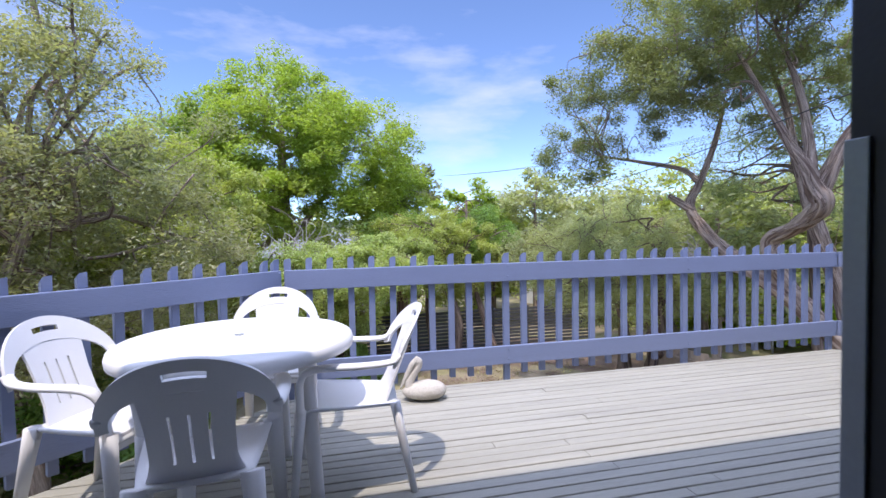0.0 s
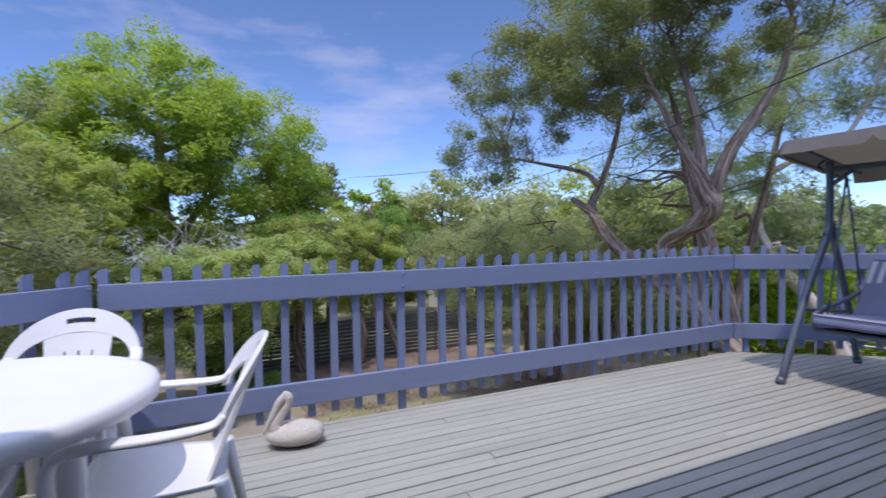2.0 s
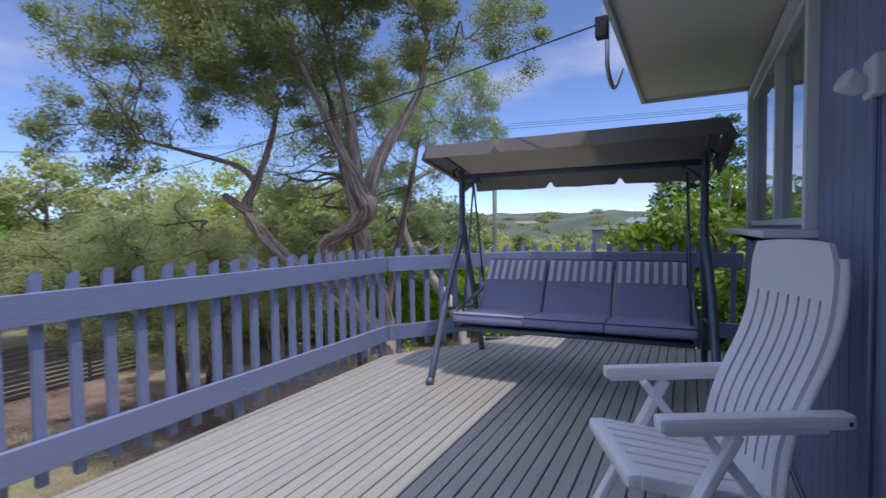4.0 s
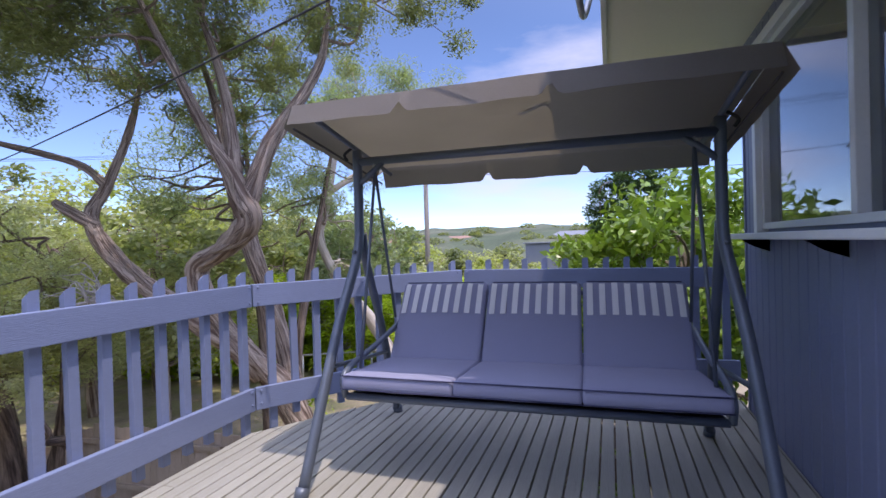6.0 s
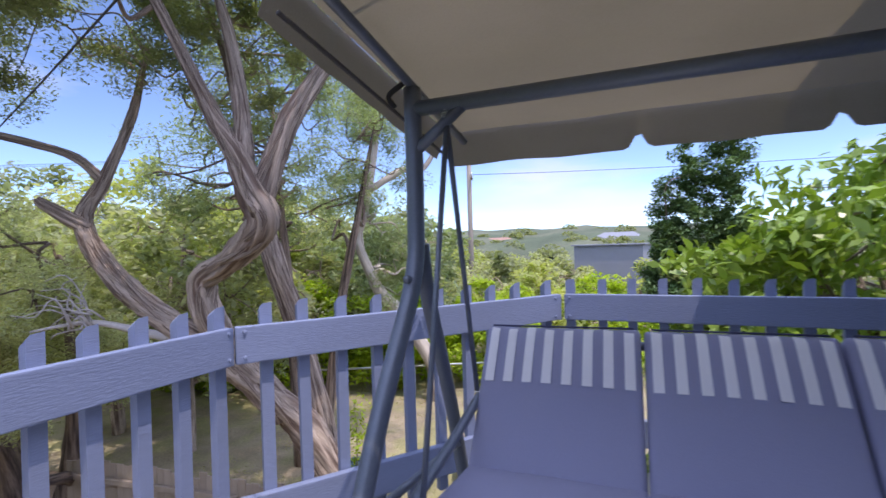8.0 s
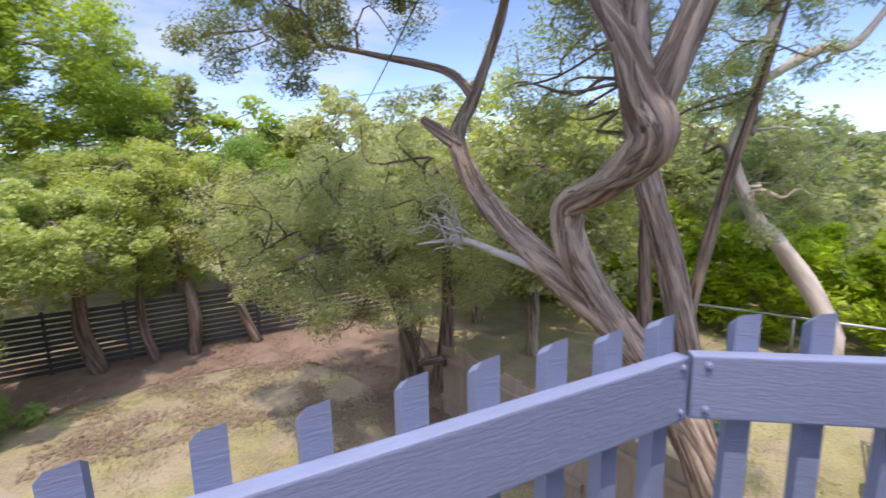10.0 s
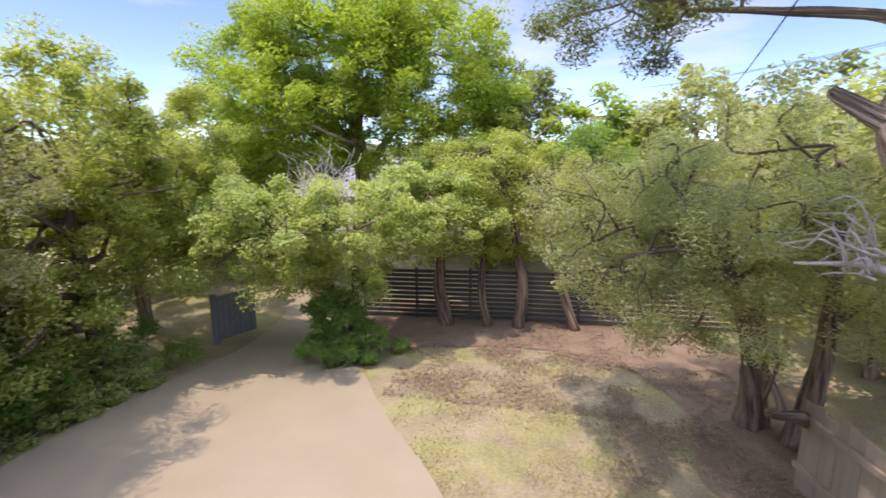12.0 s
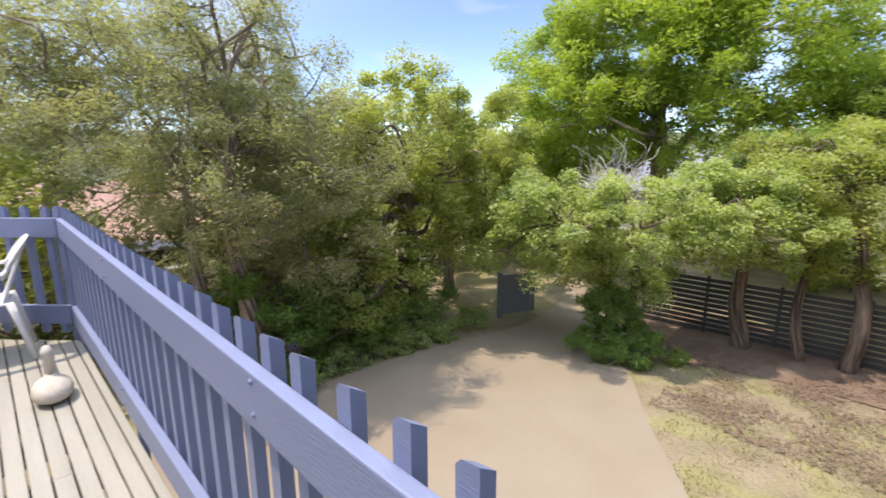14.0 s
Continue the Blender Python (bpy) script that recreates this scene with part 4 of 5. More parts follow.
        # striped head band, stripe by stripe over the top of the cushion
        for j in range(8):
            sx = -0.262 + j * 0.070
            sb = bmesh.new()
            rows = []
            for i in range(9):
                yy = 0.282 - i * 0.0285
                for xx in (sx, sx + 0.034):
                    b_ = yy / 0.285
                    zz = 0.075 + 0.016 * max(0, 1 - (xx / ((cw - 0.012) / 2)) ** 2) * max(0, 1 - b_ * b_) + 0.0065
                    if i == 0:
                        zz -= 0.012
                    rows.append(sb.verts.new((xx, yy, zz)))
            for i in range(8):
                sb.faces.new((rows[2 * i], rows[2 * i + 1], rows[2 * i + 3], rows[2 * i + 2]))
            part("stripe", sb, STRIPE, bc, "pale stripe", True)
        tube("piping", [(-cw / 2 + 0.026, 0.288, 0.07), (cw / 2 - 0.026, 0.288, 0.07)], 0.004, PIPING, bc, segs=6, curve=False)
    # canopy: sagging cloth with scalloped valances
    nu, nv = 48, 16
    CWX = 1.01
    y0, y1, z0, z1 = -0.48, 0.54, 1.85, 1.70

    def cloth(u, v):
        return (u * CWX, y0 + (y1 - y0) * v, z0 + (z1 - z0) * v - 0.018 * math.sin(math.pi * v) * (1 - u * u) - 0.006 * noise.noise(Vector((u * 3, v * 3, 1))))

    cb = bmesh.new()
    grid = [[cb.verts.new(cloth(i / nu * 2 - 1, j / nv)) for i in range(nu + 1)] for j in range(nv + 1)]
    for j in range(nv):
        for i in range(nu):
            cb.faces.new((grid[j][i], grid[j][i + 1], grid[j + 1][i + 1], grid[j + 1][i]))
    bmesh.ops.solidify(cb, geom=cb.faces[:], thickness=0.004)
    can = part("canopy", cb, CANVAS, s, "", True)
    can.data.set_sharp_from_angle(angle=radians(50))

    def valance(name, pts_top, drop, notches, out):
        vb = bmesh.new()
        rows = [[], [], []]
        n = len(pts_top)
        for i, p in enumerate(pts_top):
            u = i / (n - 1)
            near = min([abs(u - q) for q in notches] + [1.0])
            dd = drop * (1 - 0.45 * math.exp(-(near / 0.012) ** 2)) * (1 + 0.06 * noise.noise(Vector((u * 9, drop * 40, 0))))
            for r, fr in enumerate((0.0, 0.5, 1.0)):
                rows[r].append(vb.verts.new((p[0] + out[0] * (0.006 + 0.05 * fr), p[1] + out[1] * (0.006 + 0.05 * fr), p[2] + 0.004 - dd * fr)))
        for r in range(2):
            for i in range(n - 1):
                vb.faces.new((rows[r][i], rows[r][i + 1], rows[r + 1][i + 1], rows[r + 1][i]))
        bmesh.ops.solidify(vb, geom=vb.faces[:], thickness=0.004)
        cloth_edge = part(name, vb, CANVAS, can, "", True)
        cloth_edge.data.set_sharp_from_angle(angle=radians(50))
        return cloth_edge

    us = [i / 96 * 2 - 1 for i in range(97)]
    valance("valance", [cloth(u, 0) for u in us], 0.105, (0.28, 0.60), (0, -1))
    valance("valance", [cloth(u, 1) for u in us], 0.13, (0.36, 0.66), (0, 1))
    valance("valance", [cloth(-1, i / 40) for i in range(41)], 0.105, (), (-1, 0))
    valance("valance", [cloth(1, i / 40) for i in range(41)], 0.105, (), (1, 0))
    for k in (-1, 1):
        tube("binding", [tuple(np.array(cloth(k, v_)) - (0, 0, 0.105)) for v_ in (0, 0.5, 1)], 0.006, CANVAS_DARK, can, segs=6, curve=False)
        tube("tie", [(k * 0.96, 0.02, 1.74), (k * 1.0, 0.0, 1.70), (k * 0.985, 0.01, 1.665)], 0.009, BLACK, s, segs=6)
    return s


swing_seat(4.78, 1.715, -90 + 2.5)

# ---- fences ----


def slat_fence(a, b, height, label):
    d = Vector((b[0] - a[0], b[1] - a[1]))
    ln = d.length
    f = thing("slat_fence", a[0], a[1], GZ, math.degrees(math.atan2(d.y, d.x)), label, "fence", "slat fence panels")
    n = 11
    step = height / n
    for k in range(n):
        part("slat", box((0, 0, 0.05 + k * step), (ln, 0.018, 0.05 + k * step + step * 0.72), 0.002), SLAT, f)
    for x_ in np.arange(0.0, ln + 0.01, ln / max(1, round(ln / 1.1))):
        part("post", box((x_ - 0.03, 0.019, -0.1), (x_ + 0.03, 0.07, height + 0.06), 0.003), SLAT, f)
    return f


slat_fence((0.0, 13.35), (3.7, 13.62), 1.15, "charcoal horizontal slat fence at the back of the yard")
slat_fence((3.72, 13.62), (8.3, 13.75), 1.15, "charcoal horizontal slat fence at the back of the yard")


def paling_fence(a, b, height, label, seed):
    d = Vector((b[0] - a[0], b[1] - a[1]))
    ln = d.length
    f = thing("paling_fence", a[0], a[1], GZ, math.degrees(math.atan2(d.y, d.x)), label, "fence", "paling fences")
    r = random.Random(seed)
    x_ = 0.0
    while x_ < ln:
        h = height * r.uniform(0.94, 1.03)
        part("paling", box((x_, 0, -0.05), (x_ + 0.098, 0.014, h), 0.0, Matrix.Translation((0, r.uniform(-0.004, 0.004), 0))), PALING, f)
        x_ += 0.102
    for z in (0.25, height * 0.78):
        part("fence_rail", box((0, -0.05, z), (ln, -0.006, z + 0.07), 0.004), PALING, f)
    return f


paling_fence((6.9, 8.75), (7.25, 6.2), 1.1, "low weathered grey paling fence between the yards", 3)
paling_fence((7.27, 6.16), (7.85, 1.5), 1.1, "low weathered grey paling fence between the yards", 4)

gate = thing("metal_gate", -2.3, 11.2, GZ, 66, "dark grey solid gate standing open by the driveway", "gate")
part("gate_frame", box((0, 0, 0.06), (0.85, 0.04, 0.98), 0.006), SHED, gate)
for k in range(7):
    part("board", box((0.02 + k * 0.115, -0.014, 0.08), (0.125 + k * 0.115, -0.002, 0.96), 0.002), SHED, gate)
part("brace", beam((0.05, -0.02, 0.12), (0.80, -0.02, 0.92), 0.02, 0.06, 0.002), SHED, gate)
part("post", box((-0.09, -0.03, -0.1), (-0.01, 0.06, 1.05), 0.004), SHED, gate)

# ---- trees of the yard ----
G = GZ - 0.05
tree("ash_tree", (-1.4, 17.0, G), [(-1.9, 17.0, 4.6, 3.0, 3.0, 2.3), (-4.6, 17.0, 3.3, 2.4, 2.4, 2.0), (0.9, 16.6, 3.7, 2.3, 2.4, 2.3), (-1.5, 15.4, 4.2, 2.4, 1.4, 1.6), (-3.2, 15.6, 2.8, 2.0, 1.4, 1.5), (-1.2, 15.2, 3.0, 3.0, 2.0, 2.0), (2.2, 17.0, 2.6, 1.7, 2, 1.8), (-3.6, 16.6, 1.8, 2.3, 2, 1.6)],
     L_BRIGHT, 140000, 0.135, 11, "tall rounded tree with bright green leaves beyond the fence", [[(-1.4, 17, G, 0.3), (-1.3, 17, 0, 0.24), (-1.5, 17, 2.5, 0.18), (-1.5, 17, 5, 0.07)]], clumps=600, clump_r=0.50, limbs=30, inner=0.55, leaf_w=0.38, droop=0.5, twigs=90)
tree("rounded_tree", (0.2, 11.5, G), [(-0.9, 10.7, -0.15, 1.5, 1.4, 0.95), (0.5, 11.3, 0.1, 1.5, 1.4, 1.0), (-0.3, 10.2, 0.25, 1.1, 1.0, 0.8), (-1.7, 11.0, 0.2, 1.1, 1.1, 0.9), (0.3, 11.6, -0.7, 1.0, 0.9, 0.7)],
     L_PALE, 72000, 0.062, 21, "spreading tree with dense pale green rounded leaves", [[(0.1, 11.5, G, 0.13), (0.15, 11.45, -1.6, 0.11), (0.0, 11.3, -0.8, 0.09), (-0.5, 11.0, 0, 0.05)], [(0.35, 11.6, G, 0.1), (0.5, 11.6, -1.4, 0.08), (0.6, 11.4, 0.0, 0.05)]], bark=DARK_BARK, clumps=230, clump_r=0.27, leaf_w=0.62, limbs=26)
tree("rounded_tree", (1.9, 13.0, G), [(1.6, 12.3, 0.35, 1.25, 1.15, 0.8), (2.3, 12.7, 0.1, 1.0, 1.0, 0.8), (1.2, 12.9, 0.3, 1.0, 1.0, 0.8)],
     L_PALE, 42000, 0.064, 22, "small tree with dense pale green leaves by the fence", [[(2.0, 13.2, G, 0.16), (1.85, 13.1, -1.5, 0.13), (1.9, 12.9, -0.6, 0.1), (1.6, 12.6, 0.3, 0.05)]], bark=DARK_BARK, clumps=140, clump_r=0.27, leaf_w=0.62)
tree("olive_tree", (3.6, 13.4, G), [(3.1, 13.6, 0.9, 1.3, 1.2, 1.0), (4.0, 13.8, 0.5, 1.2, 1.1, 1.0), (2.6, 14.2, 1.1, 1.2, 1.1, 0.9), (3.4, 13.3, -0.2, 1.1, 0.9, 0.6)],
     L_OLIVE, 42000, 0.075, 23, "olive green tree growing in front of the slat fence", [[(3.55, 13.3, G, 0.14), (3.65, 13.3, -1.5, 0.12), (3.5, 13.6, -0.6, 0.1), (3.3, 13.7, 0.7, 0.05)], [(4.8, 13.3, G, 0.1), (4.5, 13.4, -1.5, 0.09), (4.2, 13.6, -0.3, 0.06), (4.0, 13.8, 0.6, 0.04)]], bark=DARK_BARK, clumps=150, clump_r=0.30, leaf_w=0.45)
tree("olive_tree", (2.9, 13.9, G), [(2.4, 14.6, 1.0, 1.5, 0.9, 0.8), (4.6, 14.8, 1.0, 1.5, 0.9, 0.9)], L_DARK, 26000, 0.09, 24, "dark leaved tree in the shade behind the fence", [[(2.9, 13.25, G, 0.1), (2.75, 13.3, -1.3, 0.08), (2.9, 14.2, 0.2, 0.05)]], bark=DARK_BARK, clumps=110, clump_r=0.36)
tree("tea_tree", (6.9, 9.9, G), [(6.0, 9.3, 0.7, 1.5, 1.3, 1.1), (5.1, 8.9, 0.15, 1.0, 0.95, 0.8), (6.6, 9.9, 1.0, 1.5, 1.4, 1.0), (6.3, 8.6, 0.2, 1.3, 1.1, 1.0), (5.6, 8.8, -0.35, 0.9, 0.8, 0.5), (7.4, 9.3, 0.5, 1.3, 1.3, 1.1), (7.0, 8.9, -0.25, 0.9, 0.8, 0.55), (4.7, 9.6, 0.6, 0.9, 0.9, 0.7)],
     L_GREY, 95000, 0.055, 25, "spreading grey-green tea tree with fine leaves", [[(6.9, 10.0, G, 0.17), (6.85, 9.9, -1.7, 0.14), (6.6, 9.6, -0.9, 0.1), (6.1, 9.3, 0.2, 0.06)], [(7.25, 9.6, G, 0.15), (7.3, 9.4, -1.6, 0.13), (7.2, 9.1, -0.7, 0.09), (7.0, 8.8, 0.5, 0.05)], [(7.1, 10.1, G, 0.13), (7.0, 10.2, -1.4, 0.1), (6.8, 10.1, 0.2, 0.05)], [(7.4, 9.3, G, 0.1), (7.0, 8.8, -1.6, 0.08), (6.3, 8.2, -1.2, 0.05)]],
     bark=DARK_BARK, clumps=300, clump_r=0.30, leaf_w=0.34, limbs=36, twigs=120)
tree("tea_tree", (-3.2, 5.9, G), [(-3.0, 5.9, 2.3, 1.7, 1.7, 1.3), (-2.6, 5.6, 1.1, 1.5, 1.5, 1.2), (-3.9, 5.2, 1.5, 1.6, 1.6, 1.4), (-2.4, 6.6, 1.3, 1.4, 1.3, 1.2), (-4.4, 6.4, 2.2, 1.5, 1.5, 1.4), (-3.3, 4.5, 1.9, 1.2, 1.1, 0.8), (-2.6, 7.0, 0.1, 1.1, 1.1, 0.9), (-3.6, 5.6, 3.3, 1.6, 1.5, 1.1), (-4.6, 5.0, 3.0, 1.6, 1.6, 1.2)],
     L_BROWN, 140000, 0.058, 26, "twiggy brownish-green tea tree beside the deck", [[(-3.3, 6.0, G, 0.17), (-3.2, 5.9, -1.2, 0.14), (-3.4, 5.8, 0.2, 0.1), (-3.0, 5.8, 1.6, 0.06)], [(-3.5, 5.7, G, 0.13), (-3.8, 5.4, -0.8, 0.1), (-4.0, 5.4, 0.9, 0.06)]], clumps=360, clump_r=0.38, leaf_w=0.34, limbs=40, twigs=160)
tree("tea_tree", (-6.2, 3.9, G), [(-5.8, 4.5, 2.9, 1.7, 1.5, 1.0), (-6.6, 3.6, 2.2, 1.5, 1.4, 1.0), (-5.0, 3.7, 2.2, 1.2, 1.2, 0.8)], L_BROWN, 36000, 0.075, 33, "twiggy grey-green tea tree behind the deck corner",
     [[(-6.2, 3.6, G, 0.13), (-6.1, 3.7, -0.6, 0.11), (-5.9, 4.0, 1.0, 0.08), (-5.7, 4.4, 2.6, 0.04)]], clumps=140, clump_r=0.38, leaf_w=0.34, limbs=26, twigs=60)
tree("lilly_pilly", (-2.9, 9.2, G), [(-2.9, 9.0, 1.9, 1.35, 1.4, 1.15), (-2.3, 10.4, 1.5, 1.15, 1.2, 1.0), (-3.2, 8.4, 0.2, 1.3, 1.4, 1.2), (-2.5, 10.0, 0.4, 1.1, 1.3, 1.2), (-2.9, 8.0, -0.9, 1.0, 1.3, 0.9)],
     L_OLIVE, 80000, 0.075, 27, "dense olive green tree beside the driveway", [[(-3.0, 9.2, G, 0.15), (-2.9, 9.1, -0.8, 0.12), (-2.9, 9.0, 0.9, 0.06)]], bark=DARK_BARK, clumps=270, clump_r=0.30, leaf_w=0.5)
tree("lilly_pilly", (-4.2, 11.4, G), [(-4.0, 11.4, 1.2, 1.6, 1.6, 1.4), (-3.4, 12.2, 0.3, 1.2, 1.2, 1.0), (-5.2, 10.4, 1.4, 1.6, 1.6, 1.4), (-5.6, 8.6, 1.2, 1.6, 1.6, 1.6)],
     L_OLIVE, 40000, 0.085, 28, "dense green tree behind the driveway hedge", [[(-4.2, 11.4, G, 0.15), (-4.1, 11.3, -0.6, 0.12), (-4.0, 11.4, 0.9, 0.06)]], clumps=150, clump_r=0.38, leaf_w=0.5)
tree("dark_shrub", (-3.0, 7.6, G), [(-3.1, 7.6, -1.5, 0.75, 1.2, 0.9), (-3.3, 6.2, -1.4, 0.9, 1.1, 1.0), (-3.1, 9.0, -1.5, 0.7, 1.0, 0.85)], L_DARK, 30000, 0.085, 29, "dark green leafy shrubs along the driveway", [[(-3.1, 7.6, G, 0.05), (-3.1, 7.6, -1.4, 0.03)]], clumps=110, clump_r=0.27, leaf_w=0.5, category="shrub")
tree("low_shrub", (-2.6, 8.0, G), [(-2.72, 7.2, -2.2, 0.3, 0.9, 0.3), (-2.55, 8.6, -2.2, 0.32, 0.9, 0.3), (-2.3, 9.9, -2.2, 0.32, 0.8, 0.32), (-2.75, 5.8, -2.2, 0.3, 0.9, 0.32)], L_PALE, 24000, 0.055, 30, "low green ground cover edging the driveway", [[(-2.6, 8.0, G, 0.02), (-2.6, 8.0, -2.2, 0.01)]], clumps=130, clump_r=0.15, leaf_w=0.6, limbs=6, twigs=0, category="shrub")
tree("low_shrub", (0.6, 10.9, G), [(0.3, 10.75, -2.1, 0.55, 0.5, 0.35), (0.95, 11.2, -2.1, 0.5, 0.5, 0.32), (0.2, 11.3, -1.7, 0.5, 0.5, 0.7)], L_DARK, 16000, 0.20, 31, "green strappy shrub at the foot of the tree", [[(0.5, 11.0, G, 0.02), (0.5, 11.0, -2.1, 0.01)]], clumps=80, clump_r=0.16, leaf_w=0.09, droop=0.6, up=0.1, limbs=6, twigs=0, category="shrub")
tree("laurel_bush", (7.6, 0.7, G), [(7.4, 0.9, 0.6, 0.95, 1.1, 0.95), (7.7, 0.3, 1.0, 1.0, 1.0, 0.85), (7.4, 1.1, -0.6, 0.9, 1.0, 0.9), (7.7, -0.5, 0.6, 1.0, 1.0, 1.2), (8.6, 0.2, 0.6, 1, 1, 1.2)], L_LAUREL, 17000, 0.135, 32, "large glossy bright green laurel bush behind the railing",
     [[(7.6, 0.7, G, 0.08), (7.6, 0.6, -0.8, 0.06), (7.6, 0.5, 0.5, 0.03)]], clumps=150, clump_r=0.30, leaf_w=0.42, category="bush", up=0.2)

# the gnarled tea tree that leans beside the deck
old = [[(7.55, 4.75, G, 0.201), (7.40, 4.82, -1.6, 0.163), (7.15, 5.09, -0.61, 0.144), (6.84, 5.47, -0.01, 0.134), (6.54, 5.88, 0.43, 0.120), (6.32, 6.53, 0.93, 0.101), (6.29, 7.13, 1.55, 0.081), (6.50, 7.12, 2.03, 0.057), (6.77, 7.07, 2.74, 0.043), (6.9, 7.0, 3.4, 0.019)],
       [(6.29, 7.05, 1.50, 0.066), (6.04, 7.25, 1.73, 0.048), (5.98, 7.28, 1.80, 0.029)],
       [(6.50, 7.12, 2.0, 0.053), (6.29, 7.36, 2.28, 0.039), (5.71, 7.72, 2.45, 0.029), (5.2, 8.1, 2.6, 0.017)],
       [(7.00, 5.30, -0.35, 0.125), (6.70, 5.60, 0.29, 0.116), (6.49, 5.66, 0.67, 0.110), (6.44, 5.64, 1.01, 0.106), (6.39, 5.25, 1.17, 0.101), (6.31, 4.79, 1.47, 0.110), (6.22, 4.82, 1.72, 0.101), (6.15, 4.90, 2.0, 0.081), (6.09, 5.08, 2.33, 0.057), (5.9, 5.3, 3.0, 0.039), (5.7, 5.6, 3.8, 0.019)],
       [(6.28, 4.82, 1.60, 0.096), (6.38, 4.61, 2.19, 0.081), (6.52, 4.40, 2.6, 0.062), (6.8, 4.2, 3.2, 0.043), (7.0, 4.2, 4.0, 0.019)],
       [(6.20, 4.88, 1.95, 0.077), (6.30, 5.0, 2.5, 0.057), (6.35, 5.2, 3.2, 0.039), (6.3, 5.5, 4.1, 0.019)],
       [(7.75, 5.0, G, 0.153), (7.46, 5.02, -1.45, 0.116), (7.36, 5.31, 0.12, 0.106), (7.23, 5.63, 1.27, 0.096), (7.2, 5.9, 2.2, 0.066), (7.3, 6.2, 3.2, 0.043), (7.2, 6.5, 4.2, 0.019)]]
tree("gnarled_tea_tree", (7.6, 4.85, G), [(6.0, 5.6, 4.4, 1.9, 1.7, 0.9), (4.9, 6.2, 3.7, 1.2, 1.2, 0.7), (7.3, 5.0, 4.3, 1.7, 1.5, 1.0), (6.7, 3.1, 3.7, 1.0, 0.9, 0.5), (4.4, 6.9, 3.6, 1.0, 0.9, 0.55), (5.3, 8.0, 3.0, 1.2, 1.1, 0.5), (4.6, 8.2, 2.5, 0.9, 0.8, 0.4), (6.4, 7.2, 3.9, 1.5, 1.3, 0.9), (7.8, 6.6, 3.6, 1.3, 1.3, 1.0), (6.4, 4.4, 4.6, 1.3, 1.0, 0.8), (4.6, 5.6, 3.4, 0.9, 0.9, 0.6), (5.4, 5.0, 4.6, 1.3, 1.1, 0.7)],
     L_TEA, 185000, 0.055, 41, "gnarled old tea tree with twisted stringy bark trunks", old, clumps=520, clump_r=0.25, leaf_w=0.32, limbs=70, twigs=220, inner=0.35, twig=0.009, fluted=0.42, segs=30, strands=15)
dead = thing("dead_branch", 6.54, 5.88, 0.38, 0, "bare bleached dead branch on the old tree", "branch")
rngd = np.random.default_rng(3)
dp = [tube_data(*smooth_path([(0.02, 0, 0), (-0.26, 0.32, 0.15), (-0.51, 0.71, 0.27), (-0.84, 0.98, 0.23)], [0.05, 0.04, 0.025, 0.008], 5), 8, 1, 0.2, 0.08, rngd)]
for k in range(16):
    s0 = np.array((-0.51, 0.71, 0.27)) + rngd.normal(size=3) * 0.05
    e0 = s0 + np.array((rngd.uniform(-0.45, 0.1), rngd.uniform(-0.1, 0.35), rngd.uniform(-0.15, 0.5)))
    dp.append(tube_data(*smooth_path(limb_path(s0, e0, rngd, 0.12, 2), [0.011, 0.008, 0.006, 0.003], 3), 5))
for v, f in dp:
    mesh_object("twig", v, f, DEAD, dead, "", True)
dead2 = thing("dead_shrub", -1.0, 13.3, 0.25, 0, "bare grey dead branches above the hedge", "branch")
dp = []
for k in range(60):
    s0 = np.array((0, 0, 0.0)) + rngd.normal(size=3) * (0.35, 0.2, 0.2)
    e0 = s0 + np.array((rngd.uniform(-0.7, 0.9), rngd.uniform(-0.4, 0.3), rngd.uniform(0.2, 1.3)))
    dp.append(tube_data(*smooth_path(limb_path(s0, e0, rngd, 0.12, 2), [0.016, 0.012, 0.009, 0.005], 3), 4))
for v, f in dp:
    mesh_object("twig", v, f, DEAD, dead2, "", True)

# ---- beyond the yard ----
tree("tea_tree", (9.7, 7.5, G), [(9.4, 7.4, 3.6, 1.6, 1.6, 1.0), (10.2, 6.2, 3.0, 1.4, 1.4, 1.0), (9.0, 8.6, 2.6, 1.4, 1.3, 0.9), (10.4, 8.0, 2.2, 1.4, 1.4, 0.9)], L_GUM, 30000, 0.075, 44, "airy grey-green tree with thin dark stems",
     [[(9.7, 7.5, G, 0.11), (9.6, 7.5, 0.0, 0.09), (9.4, 7.5, 2.0, 0.06), (9.3, 7.5, 3.6, 0.025)], [(9.9, 7.2, G, 0.1), (10.1, 6.9, 0.2, 0.08), (10.2, 6.5, 2.0, 0.05), (10.2, 6.2, 3.2, 0.02)]], bark=DARK_BARK, clumps=170, clump_r=0.32, leaf_w=0.3, limbs=36, twigs=90, inner=0.3)
